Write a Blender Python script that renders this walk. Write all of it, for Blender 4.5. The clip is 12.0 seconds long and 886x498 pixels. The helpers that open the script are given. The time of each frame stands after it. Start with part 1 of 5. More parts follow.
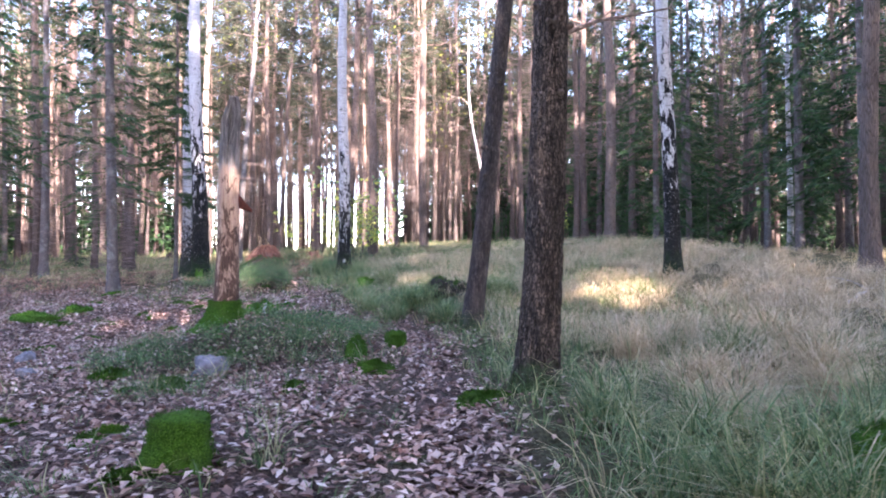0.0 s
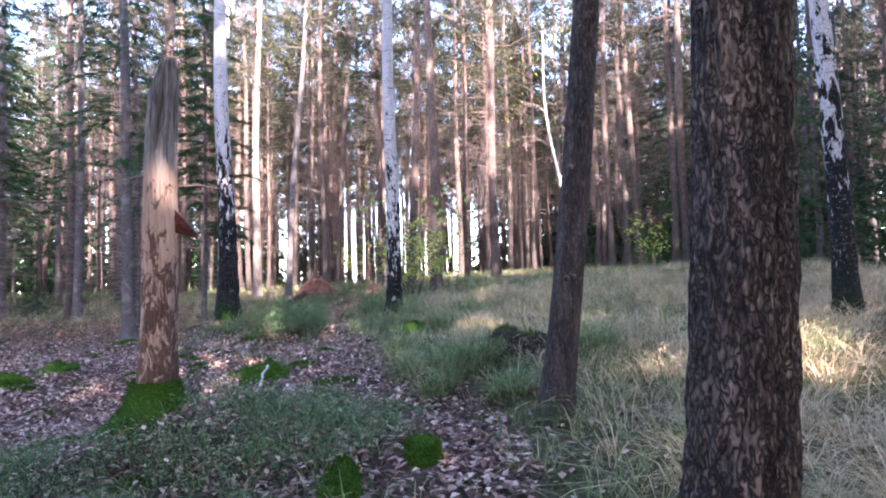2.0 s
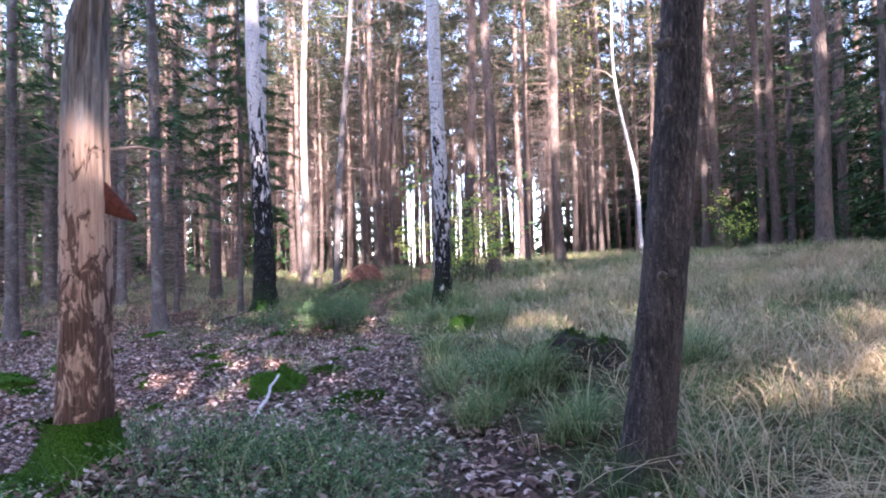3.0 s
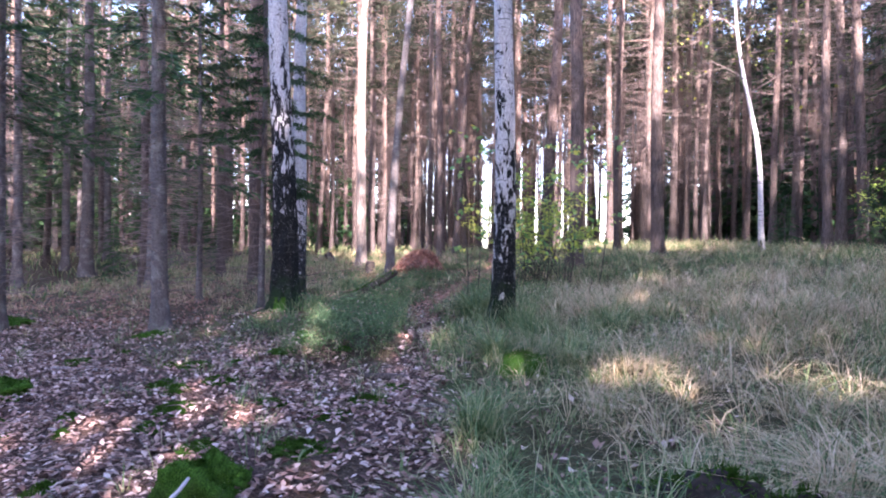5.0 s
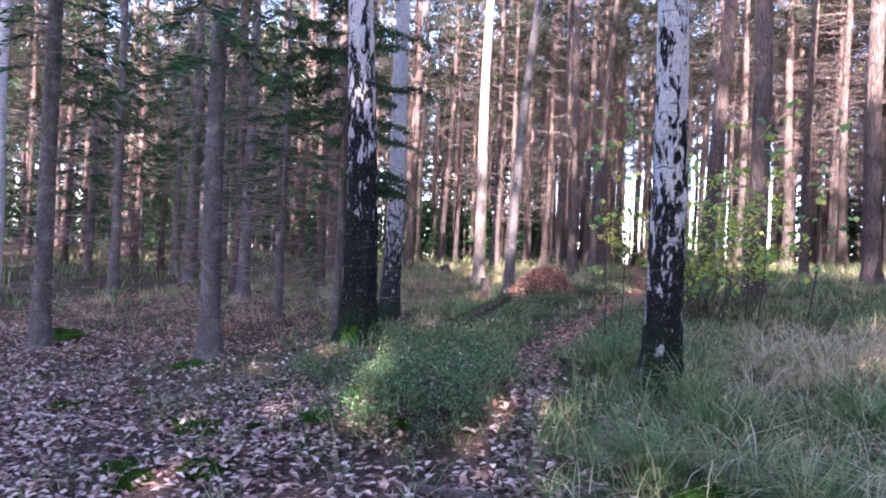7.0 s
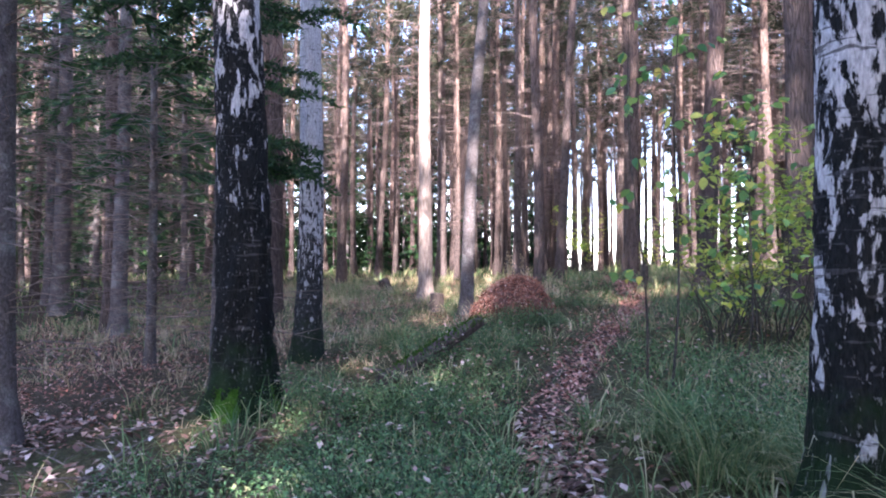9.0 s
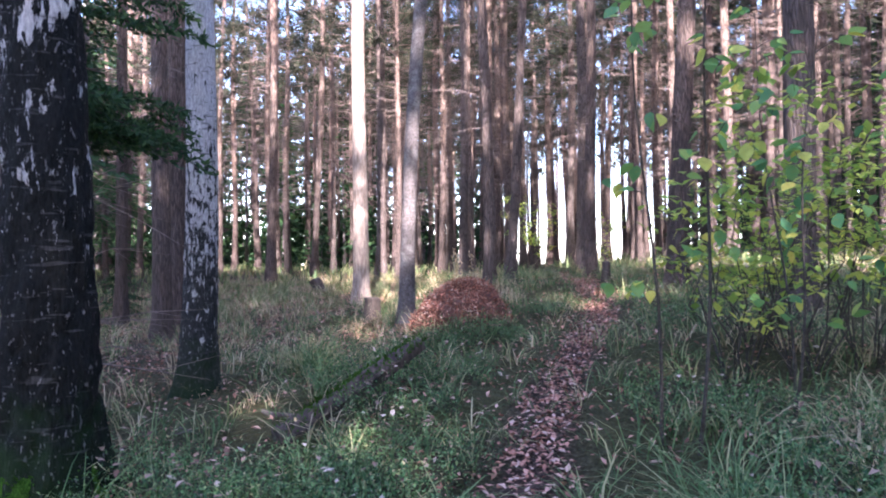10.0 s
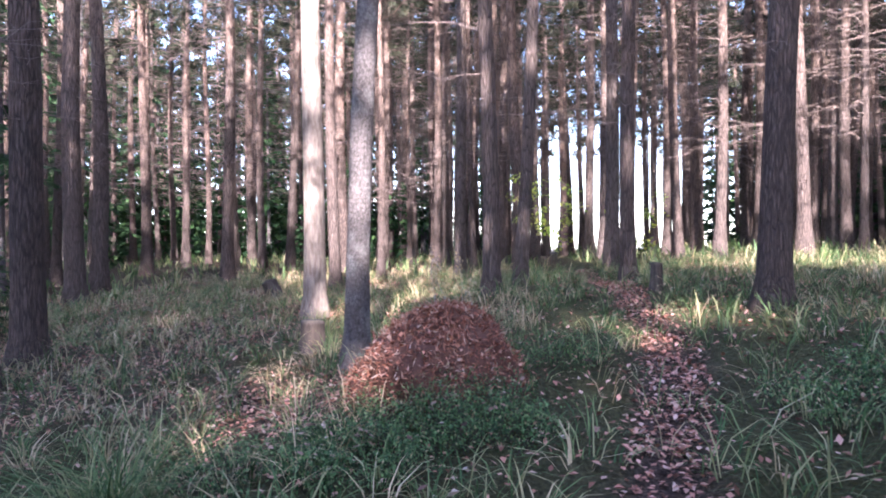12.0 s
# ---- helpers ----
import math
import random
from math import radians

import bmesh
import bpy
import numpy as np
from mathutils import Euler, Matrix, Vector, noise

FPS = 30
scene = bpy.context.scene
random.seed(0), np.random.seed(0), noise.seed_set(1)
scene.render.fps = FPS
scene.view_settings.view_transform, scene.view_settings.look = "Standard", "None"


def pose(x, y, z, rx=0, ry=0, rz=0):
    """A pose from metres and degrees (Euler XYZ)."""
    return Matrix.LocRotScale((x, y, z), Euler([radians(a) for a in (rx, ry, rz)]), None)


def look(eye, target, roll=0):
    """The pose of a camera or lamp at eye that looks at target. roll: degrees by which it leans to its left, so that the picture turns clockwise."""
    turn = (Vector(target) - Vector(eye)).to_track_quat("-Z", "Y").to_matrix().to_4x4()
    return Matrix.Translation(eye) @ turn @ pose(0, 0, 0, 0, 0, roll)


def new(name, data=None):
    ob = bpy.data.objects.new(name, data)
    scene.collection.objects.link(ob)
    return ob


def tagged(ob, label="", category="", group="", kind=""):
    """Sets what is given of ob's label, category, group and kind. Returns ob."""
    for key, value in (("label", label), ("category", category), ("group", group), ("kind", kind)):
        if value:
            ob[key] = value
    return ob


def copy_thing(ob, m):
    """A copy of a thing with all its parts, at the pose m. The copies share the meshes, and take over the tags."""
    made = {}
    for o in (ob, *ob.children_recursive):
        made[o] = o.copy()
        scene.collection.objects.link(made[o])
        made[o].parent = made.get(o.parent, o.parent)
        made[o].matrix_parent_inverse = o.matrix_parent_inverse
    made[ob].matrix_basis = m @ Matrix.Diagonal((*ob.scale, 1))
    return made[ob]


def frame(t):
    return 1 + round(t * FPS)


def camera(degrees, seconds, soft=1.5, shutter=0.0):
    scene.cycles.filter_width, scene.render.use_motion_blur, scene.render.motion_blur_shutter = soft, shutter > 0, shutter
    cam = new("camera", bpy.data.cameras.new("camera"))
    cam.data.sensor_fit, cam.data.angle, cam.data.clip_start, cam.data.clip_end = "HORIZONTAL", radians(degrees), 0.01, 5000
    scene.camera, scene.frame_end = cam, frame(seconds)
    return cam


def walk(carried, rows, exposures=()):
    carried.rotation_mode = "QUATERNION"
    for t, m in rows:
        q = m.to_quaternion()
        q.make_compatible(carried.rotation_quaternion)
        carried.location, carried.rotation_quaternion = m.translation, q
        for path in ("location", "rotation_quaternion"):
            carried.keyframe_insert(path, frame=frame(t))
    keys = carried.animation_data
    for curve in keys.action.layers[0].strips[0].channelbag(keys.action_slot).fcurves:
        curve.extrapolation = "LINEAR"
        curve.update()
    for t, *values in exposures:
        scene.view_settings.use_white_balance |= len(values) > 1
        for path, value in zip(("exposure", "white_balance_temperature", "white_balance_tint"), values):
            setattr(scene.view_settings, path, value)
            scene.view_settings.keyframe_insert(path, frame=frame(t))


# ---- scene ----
import itertools

cam = camera(66.9, 12.0, soft=2.0)
METRES, EYE, TILT, LEAN, TURN = 20.0, 1.25, 0.0, 0.0, -5.5
ROWS = [
    (0.0, 0.0, 0.0, 0.0, 0.01, 1.35, 0.28),
    (0.5, 0.0001, 0.0437, 0.0025, 2.5, 1.58, 0.1),
    (1.0, 0.0034, 0.0897, 0.0045, 3.06, 3.17, 0.38),
    (1.5, 0.0044, 0.1331, 0.0088, 5.46, 3.45, 2.11),
    (2.0, 0.0081, 0.1711, 0.0099, 6.93, 3.75, 1.4),
    (2.5, 0.0066, 0.2115, 0.0125, 10.3, 1.51, 0.8),
    (3.0, 0.0058, 0.2553, 0.0159, 12.33, 2.33, 1.51),
    (3.5, 0.003, 0.2974, 0.0198, 15.9, 3.42, 0.48),
    (5.5, -0.0222, 0.4503, 0.0393, 21.86, -0.9, -1.41),
    (6.0, -0.0307, 0.4905, 0.0387, 27.61, -0.28, -2.2),
    (6.5, -0.0427, 0.5235, 0.0416, 30.33, 0.15, -2.8),
    (8.5, -0.125, 0.6628, 0.0413, 29.25, 2.24, -0.4),
    (9.0, -0.1434, 0.6979, 0.0396, 25.5, 1.87, -0.02),
    (9.5, -0.1614, 0.739, 0.0417, 23.1, 1.82, 1.22),
    (10.0, -0.1737, 0.7783, 0.0447, 20.84, 1.3, 0.5),
    (10.5, -0.184, 0.8242, 0.0481, 21.23, 1.28, 0.17),
    (11.0, -0.197, 0.8662, 0.0512, 21.61, 0.77, -0.83),
    (11.5, -0.2101, 0.9123, 0.0552, 22.09, 0.14, -0.23),
    (12.0, -0.2222, 0.9521, 0.0553, 21.47, 0.07, 0.56),
]
walk(cam, [(t, pose(0, 0, EYE, TILT, LEAN, TURN) @ pose(METRES * x, METRES * y, METRES * z, 90 + pitch, roll, yaw)) for t, x, y, z, yaw, pitch, roll in ROWS],
     exposures=[(0.0, 3.75, 6350, 28), (1.5, 3.48, 6250, 28), (3.5, 3.3, 6100, 29), (6.0, 3.25, 5950, 34), (8.5, 3.08, 5900, 28), (10.0, 3.15, 5850, 26), (12.0, 3.08, 5800, 25)])

# ---- sky and sun ----
SUN_AZ, SUN_EL = 162.0, 31.0  # degrees clockwise from +y, and above the ground
world = bpy.data.worlds.new("sky")
scene.world = world
world.use_nodes = True
sky = world.node_tree.nodes.new("ShaderNodeTexSky")
sky.sky_type, sky.sun_disc = "NISHITA", False
sky.sun_elevation, sky.sun_rotation = radians(SUN_EL), radians(SUN_AZ)
world.node_tree.links.new(sky.outputs[0], world.node_tree.nodes["Background"].inputs[0])
world.node_tree.nodes["Background"].inputs[1].default_value = 0.15
sun = new("sun", bpy.data.lights.new("sun", "SUN"))
sun.data.energy, sun.data.angle, sun.data.color = 5.0, radians(0.6), (1.0, 0.9, 0.78)
to_sun = Vector((math.sin(radians(SUN_AZ)), math.cos(radians(SUN_AZ)), math.tan(radians(SUN_EL))))
sun.matrix_world = look(tuple(to_sun * 30), (0, 0, 0))

rng = np.random.default_rng(7)


# ---- material helpers ----
def material(name, rough=0.85, spec=0.25):
    m = bpy.data.materials.new(name)
    m.use_nodes = True
    b = m.node_tree.nodes["Principled BSDF"]
    b.inputs["Roughness"].default_value = rough
    b.inputs["Specular IOR Level"].default_value = spec
    return m, m.node_tree, b


def put(nt, socket, value):
    if isinstance(value, bpy.types.NodeSocket):
        nt.links.new(value, socket)
    elif isinstance(value, tuple) and len(value) == 3 and socket.type == "RGBA":
        socket.default_value = (*value, 1)
    else:
        socket.default_value = value


def coords(nt, kind="Object", scale=(1, 1, 1)):
    c = nt.nodes.new("ShaderNodeTexCoord").outputs[kind]
    mp = nt.nodes.new("ShaderNodeMapping")
    nt.links.new(c, mp.inputs[0])
    mp.inputs["Scale"].default_value = scale
    return mp.outputs[0]


def noise_tex(nt, vec, scale, detail=4.0, rough=0.6, distort=0.0):
    n = nt.nodes.new("ShaderNodeTexNoise")
    nt.links.new(vec, n.inputs["Vector"])
    n.inputs["Scale"].default_value, n.inputs["Detail"].default_value = scale, detail
    n.inputs["Roughness"].default_value, n.inputs["Distortion"].default_value = rough, distort
    return n.outputs["Fac"]


def noise_vector(nt, vec, scale):
    n = nt.nodes.new("ShaderNodeTexNoise")
    nt.links.new(vec, n.inputs["Vector"])
    n.inputs["Scale"].default_value = scale
    return n.outputs["Color"]


def voronoi(nt, vec, scale, feature="DISTANCE_TO_EDGE"):
    n = nt.nodes.new("ShaderNodeTexVoronoi")
    n.feature = feature
    nt.links.new(vec, n.inputs["Vector"])
    n.inputs["Scale"].default_value = scale
    return n.outputs["Distance"]


def ramp(nt, fac, stops):
    r = nt.nodes.new("ShaderNodeValToRGB")
    put(nt, r.inputs[0], fac)
    e = r.color_ramp.elements
    while len(e) < len(stops):
        e.new(0.5)
    for k, (p, c) in enumerate(stops):
        e[k].position = p
        e[k].color = (*c, 1) if isinstance(c, tuple) else (c, c, c, 1)
    return r.outputs[0]


def mix(nt, fac, a, b, blend="MIX"):
    n = nt.nodes.new("ShaderNodeMix")
    n.data_type, n.blend_type = "RGBA", blend
    put(nt, n.inputs[0], fac)
    put(nt, n.inputs[6], a)
    put(nt, n.inputs[7], b)
    return n.outputs[2]


def calc(nt, op, a, b=0.0):
    n = nt.nodes.new("ShaderNodeMath")
    n.operation = op
    put(nt, n.inputs[0], a)
    put(nt, n.inputs[1], b)
    return n.outputs[0]


def relief(nt, b, height, strength=0.5, depth=0.01):
    n = nt.nodes.new("ShaderNodeBump")
    n.inputs["Strength"].default_value, n.inputs["Distance"].default_value = strength, depth
    put(nt, n.inputs["Height"], height)
    nt.links.new(n.outputs[0], b.inputs["Normal"])


def height_of(nt, vec):
    n = nt.nodes.new("ShaderNodeSeparateXYZ")
    nt.links.new(vec, n.inputs[0])
    return n.outputs[2]


def island(nt):
    return nt.nodes.new("ShaderNodeNewGeometry").outputs["Random Per Island"]


def of_object(nt):
    return nt.nodes.new("ShaderNodeObjectInfo").outputs["Random"]


def see_through(m, nt, b, colour, amount=0.4):
    """Thin leaves: part of the light passes through."""
    t = nt.nodes.new("ShaderNodeBsdfTranslucent")
    put(nt, t.inputs[0], colour)
    s = nt.nodes.new("ShaderNodeMixShader")
    s.inputs[0].default_value = amount
    nt.links.new(b.outputs[0], s.inputs[1])
    nt.links.new(t.outputs[0], s.inputs[2])
    nt.links.new(s.outputs[0], nt.nodes["Material Output"].inputs[0])


# ---- materials ----
def make_pine_bark():
    m, nt, b = material("pine_bark", 0.9)
    v = coords(nt, "Object", (1, 1, 0.13))
    plates = voronoi(nt, v, 26)
    fine = noise_tex(nt, v, 60, 5)
    wide = noise_tex(nt, coords(nt, "Object"), 1.6, 3)
    low = ramp(nt, fine, [(0.3, (0.036, 0.027, 0.025)), (0.55, (0.10, 0.072, 0.063)), (0.8, (0.22, 0.17, 0.15))])
    high = ramp(nt, fine, [(0.3, (0.17, 0.105, 0.082)), (0.7, (0.36, 0.26, 0.215))])
    z = height_of(nt, coords(nt, "Object"))
    up = calc(nt, "ADD", calc(nt, "MULTIPLY", z, 0.12), calc(nt, "MULTIPLY", wide, 0.9))
    col = mix(nt, ramp(nt, calc(nt, "MULTIPLY", up, 0.5), [(0.38, 0.0), (0.62, 1.0)]), low, high)
    col = mix(nt, ramp(nt, of_object(nt), [(0.0, 0.0), (1.0, 0.5)]), col, (0.15, 0.125, 0.115))
    col = mix(nt, ramp(nt, plates, [(0.0, 0.75), (0.12, 0.0)]), col, (0.035, 0.026, 0.022))
    put(nt, b.inputs["Base Color"], col)
    relief(nt, b, calc(nt, "ADD", ramp(nt, plates, [(0.0, 0.0), (0.2, 1.0)]), fine), 0.9, 0.02)
    return m


def make_hero_bark(name, dark, mid, light, tall=0.2, deep=0.95):
    m, nt, b = material(name, 0.92)
    v = coords(nt, "Object", (1, 1, 0.22))
    fine = noise_tex(nt, v, 55, 6, 0.65)
    wide = noise_tex(nt, v, 9, 4)
    col = ramp(nt, fine, [(0.36, dark), (0.52, mid), (0.68, light)])
    col = mix(nt, ramp(nt, wide, [(0.45, 0.0), (0.62, 0.5)]), col, light)
    way = mix(nt, 0.14, coords(nt, "Object", (1, 1, tall)), noise_vector(nt, coords(nt, "Object", (1, 1, 0.5)), 22))
    crack = voronoi(nt, way, 30)
    col = mix(nt, ramp(nt, crack, [(0.0, deep), (0.3, 0.0)]), col, (0.009, 0.007, 0.0065))
    z = height_of(nt, coords(nt, "Object"))
    green = calc(nt, "SUBTRACT", calc(nt, "MULTIPLY", noise_tex(nt, coords(nt), 7, 4), 0.8), z)
    col = mix(nt, ramp(nt, green, [(0.05, 0.0), (0.35, 0.75)]), col, (0.03, 0.075, 0.012))
    put(nt, b.inputs["Base Color"], col)
    relief(nt, b, calc(nt, "ADD", fine, ramp(nt, crack, [(0.0, 0.0), (0.2, 1.0)])), 0.9, 0.012)
    return m


def make_birch_bark(name, start, full, size=11, grey=1.0):
    m, nt, b = material(name, 0.75, 0.12)
    v = coords(nt, "Object", (1, 1, 0.36))
    z = height_of(nt, coords(nt))
    blot = calc(nt, "ADD", calc(nt, "MULTIPLY", noise_tex(nt, v, size, 5, 0.6, 0.5), 0.75), calc(nt, "MULTIPLY", noise_tex(nt, v, 34, 5, 0.6), 0.25))
    share = calc(nt, "DIVIDE", calc(nt, "SUBTRACT", z, start), full - start)
    up = nt.nodes.new("ShaderNodeClamp")
    nt.links.new(share, up.inputs[0])
    up.inputs["Min"].default_value = -1.0
    white = calc(nt, "ADD", blot, calc(nt, "MULTIPLY", up.outputs[0], 0.3))
    mask = ramp(nt, white, [(0.56, 0.0), (0.585, 1.0)])
    bands = noise_tex(nt, coords(nt, "Object", (1.2, 1.2, 9)), 4, 3, 0.5)
    mask = mix(nt, ramp(nt, bands, [(0.62, 0.0), (0.66, 0.8)]), mask, (0.1, 0.1, 0.1))
    fleck = noise_tex(nt, coords(nt, "Object", (1, 1, 0.4)), 48, 3)
    mask = mix(nt, ramp(nt, fleck, [(0.62, 0.0), (0.66, 0.55)]), mask, (0.6, 0.6, 0.6))
    fine = noise_tex(nt, coords(nt, "Object", (1, 1, 0.3)), 70, 5)
    pale = ramp(nt, fine, [(0.3, (0.24, 0.225, 0.23)), (0.65, (0.58, 0.56, 0.56))])
    dark = ramp(nt, fine, [(0.35, (0.0035 * grey, 0.0038 * grey, 0.004 * grey)), (0.75, (0.018 * grey, 0.0185 * grey, 0.019 * grey))])
    col = mix(nt, mask, dark, pale)
    green = calc(nt, "SUBTRACT", calc(nt, "MULTIPLY", noise_tex(nt, coords(nt), 6, 4), 1.5), z)
    col = mix(nt, ramp(nt, green, [(0.1, 0.0), (0.6, 0.7)]), col, (0.010, 0.028, 0.006))
    put(nt, b.inputs["Base Color"], col)
    relief(nt, b, calc(nt, "ADD", mask, fine), 0.8, 0.012)
    return m


def make_spruce_bark():
    m, nt, b = material("spruce_bark", 0.9)
    v = coords(nt, "Object", (1, 1, 0.7))
    fine = noise_tex(nt, v, 45, 5)
    scale = voronoi(nt, v, 35)
    col = ramp(nt, fine, [(0.3, (0.05, 0.043, 0.042)), (0.7, (0.17, 0.148, 0.145))])
    col = mix(nt, ramp(nt, noise_tex(nt, coords(nt), 5, 3), [(0.5, 0.0), (0.7, 0.5)]), col, (0.35, 0.34, 0.33))
    col = mix(nt, ramp(nt, scale, [(0.0, 0.6), (0.1, 0.0)]), col, (0.04, 0.034, 0.03))
    put(nt, b.inputs["Base Color"], col)
    relief(nt, b, calc(nt, "ADD", scale, fine), 0.7, 0.012)
    return m


def make_dead_wood():
    m, nt, b = material("bare_dead_wood", 0.8)
    z = height_of(nt, coords(nt))
    fibre = noise_tex(nt, coords(nt, "Object", (1, 1, 0.06)), 60, 5)
    blot = noise_tex(nt, coords(nt, "Object", (1, 1, 0.45)), 12, 6, 0.68, 0.8)
    tan = ramp(nt, fibre, [(0.3, (0.27, 0.165, 0.12)), (0.7, (0.52, 0.37, 0.29))])
    # weathered grey of the top, darkened further for shade above the sunlit stretch
    grey = ramp(nt, fibre, [(0.3, (0.05, 0.045, 0.045)), (0.7, (0.26, 0.235, 0.225))])
    bark = ramp(nt, fibre, [(0.3, (0.025, 0.015, 0.012)), (0.7, (0.13, 0.068, 0.05))])
    rot = calc(nt, "ADD", blot, calc(nt, "MULTIPLY", calc(nt, "SUBTRACT", 1.35, z), 0.15))
    col = mix(nt, ramp(nt, rot, [(0.50, 0.0), (0.57, 0.95)]), tan, bark)
    top = calc(nt, "ADD", z, calc(nt, "MULTIPLY", fibre, 0.5))
    col = mix(nt, ramp(nt, calc(nt, "MULTIPLY", top, 0.3), [(0.655, 0.0), (0.70, 1.0)]), col, grey)
    put(nt, b.inputs["Base Color"], col)
    relief(nt, b, fibre, 0.8, 0.012)
    return m


def make_moss():
    m, nt, b = material("moss", 1.0, 0.1)
    fine = noise_tex(nt, coords(nt), 90, 5)
    wide = noise_tex(nt, coords(nt), 6, 3)
    col = ramp(nt, fine, [(0.3, (0.009, 0.028, 0.004)), (0.5, (0.04, 0.115, 0.012)), (0.72, (0.115, 0.23, 0.032))])
    col = mix(nt, ramp(nt, wide, [(0.5, 0.0), (0.75, 0.5)]), col, (0.07, 0.095, 0.025))
    put(nt, b.inputs["Base Color"], col)
    relief(nt, b, fine, 1.0, 0.03)
    return m


def make_islands(name, stops, rough=0.8, thin=0.0, sway=0.25):
    """Many small pieces in one mesh, each with its own tint, and a slow change over the ground."""
    m, nt, b = material(name, rough, 0.3)
    wide = noise_tex(nt, coords(nt), 0.9, 3)
    f = calc(nt, "ADD", calc(nt, "MULTIPLY", island(nt), 1 - sway), calc(nt, "MULTIPLY", wide, sway * 1.0))
    col = ramp(nt, f, stops)
    put(nt, b.inputs["Base Color"], col)
    if thin:
        see_through(m, nt, b, col, thin)
    return m


def make_leaf(name, stops):
    m, nt, b = material(name, 0.55, 0.4)
    col = ramp(nt, of_object(nt), stops)
    vein = noise_tex(nt, coords(nt), 40, 3)
    col = mix(nt, ramp(nt, vein, [(0.5, 0.0), (0.8, 0.4)]), col, (0.30, 0.28, 0.05))
    put(nt, b.inputs["Base Color"], col)
    see_through(m, nt, b, col, 0.5)
    return m


def make_plain(name, lo, hi, scale=30, rough=0.85, stretch=(1, 1, 1)):
    m, nt, b = material(name, rough)
    fine = noise_tex(nt, coords(nt, "Object", stretch), scale, 5)
    put(nt, b.inputs["Base Color"], ramp(nt, fine, [(0.3, lo), (0.7, hi)]))
    relief(nt, b, fine, 0.6, 0.01)
    return m


def make_ground():
    m, nt, b = material("forest_floor", 0.95, 0.15)
    v = coords(nt)
    fine = noise_tex(nt, v, 38, 6, 0.7)
    crumbs = voronoi(nt, v, 30, "F1")
    wide = noise_tex(nt, v, 0.7, 4)
    patch = noise_tex(nt, v, 1.9, 4, 0.6, 0.4)
    litter = ramp(nt, fine, [(0.3, (0.02, 0.013, 0.011)), (0.5, (0.07, 0.044, 0.036)), (0.7, (0.2, 0.13, 0.105))])
    litter = mix(nt, ramp(nt, crumbs, [(0.15, 0.4), (0.35, 0.0)]), litter, (0.30, 0.2, 0.16))
    turf = ramp(nt, fine, [(0.3, (0.018, 0.022, 0.01)), (0.7, (0.11, 0.11, 0.045))])
    moss = ramp(nt, fine, [(0.3, (0.014, 0.03, 0.008)), (0.7, (0.07, 0.11, 0.03))])
    bare = nt.nodes.new("ShaderNodeAttribute")
    bare.attribute_name = "litter"
    col = mix(nt, bare.outputs["Fac"], turf, litter)
    col = mix(nt, ramp(nt, patch, [(0.60, 0.0), (0.68, 0.8)]), col, moss)
    col = mix(nt, ramp(nt, wide, [(0.35, 0.25), (0.65, 0.0)]), col, (0.05, 0.035, 0.03))
    put(nt, b.inputs["Base Color"], col)
    relief(nt, b, calc(nt, "ADD", fine, crumbs), 1.0, 0.03)
    return m


PINE_BARK = make_pine_bark()
HERO_PINE = make_hero_bark("rough_pine_bark", (0.02, 0.015, 0.013), (0.075, 0.057, 0.048), (0.23, 0.175, 0.148), 0.13)
LEAN_BARK = make_hero_bark("dark_smooth_bark", (0.03, 0.026, 0.026), (0.07, 0.056, 0.053), (0.17, 0.135, 0.125), 0.07, 0.55)
BIRCH_BARK = make_birch_bark("birch_bark", 0.7, 6.2)
DARK_FOOT_BIRCH_BARK = make_birch_bark("dark_foot_birch_bark", 2.0, 7.0)
OLD_BIRCH_BARK = make_birch_bark("old_birch_bark", 2.2, 7.4)
MOTTLED_BIRCH_BARK = make_birch_bark("mottled_birch_bark", 0.9, 4.6, 26, 3.2)
SLIM_BIRCH_BARK = make_birch_bark("slim_birch_bark", -0.6, 1.4)
SPRUCE_BARK = make_spruce_bark()
DEAD_WOOD = make_dead_wood()
MOSS = make_moss()
TWIG = make_plain("dead_twig", (0.10, 0.073, 0.065), (0.30, 0.23, 0.205), 25)
STICK = make_plain("fallen_branch_wood", (0.07, 0.055, 0.05), (0.26, 0.21, 0.19), 30, 0.9, (1, 1, 0.3))
PALE_STICK = make_plain("bleached_branch_wood", (0.34, 0.30, 0.28), (0.62, 0.57, 0.54), 30)
ROCK = make_plain("grey_stone", (0.07, 0.068, 0.078), (0.21, 0.2, 0.225), 14)
RED_BARK = make_plain("red_brown_bark", (0.04, 0.011, 0.008), (0.12, 0.032, 0.022), 30)
ROTTEN_WOOD = make_plain("black_rotten_wood", (0.006, 0.005, 0.0045), (0.04, 0.03, 0.025), 35)
STUMP_WOOD = make_plain("dark_stump_wood", (0.03, 0.024, 0.022), (0.13, 0.10, 0.085), 40, 0.9, (1, 1, 0.2))
CUT_WOOD = make_plain("weathered_cut_wood", (0.05, 0.042, 0.036), (0.15, 0.125, 0.10), 30)
# pine bark with sunlight put into its colour, for the one sunlit trunk
SUNLIT_PINE_BARK = make_plain("sunlit_pine_bark", (0.13, 0.098, 0.082), (0.36, 0.295, 0.25), 22, 0.85, (1, 1, 0.25))
STEM = make_plain("sapling_stem", (0.03, 0.025, 0.022), (0.10, 0.085, 0.07), 30)
PINE_NEEDLES = make_islands("pine_needles", [(0.0, (0.025, 0.034, 0.02)), (0.6, (0.06, 0.068, 0.04)), (1.0, (0.13, 0.115, 0.075))], 0.7, 0.3)
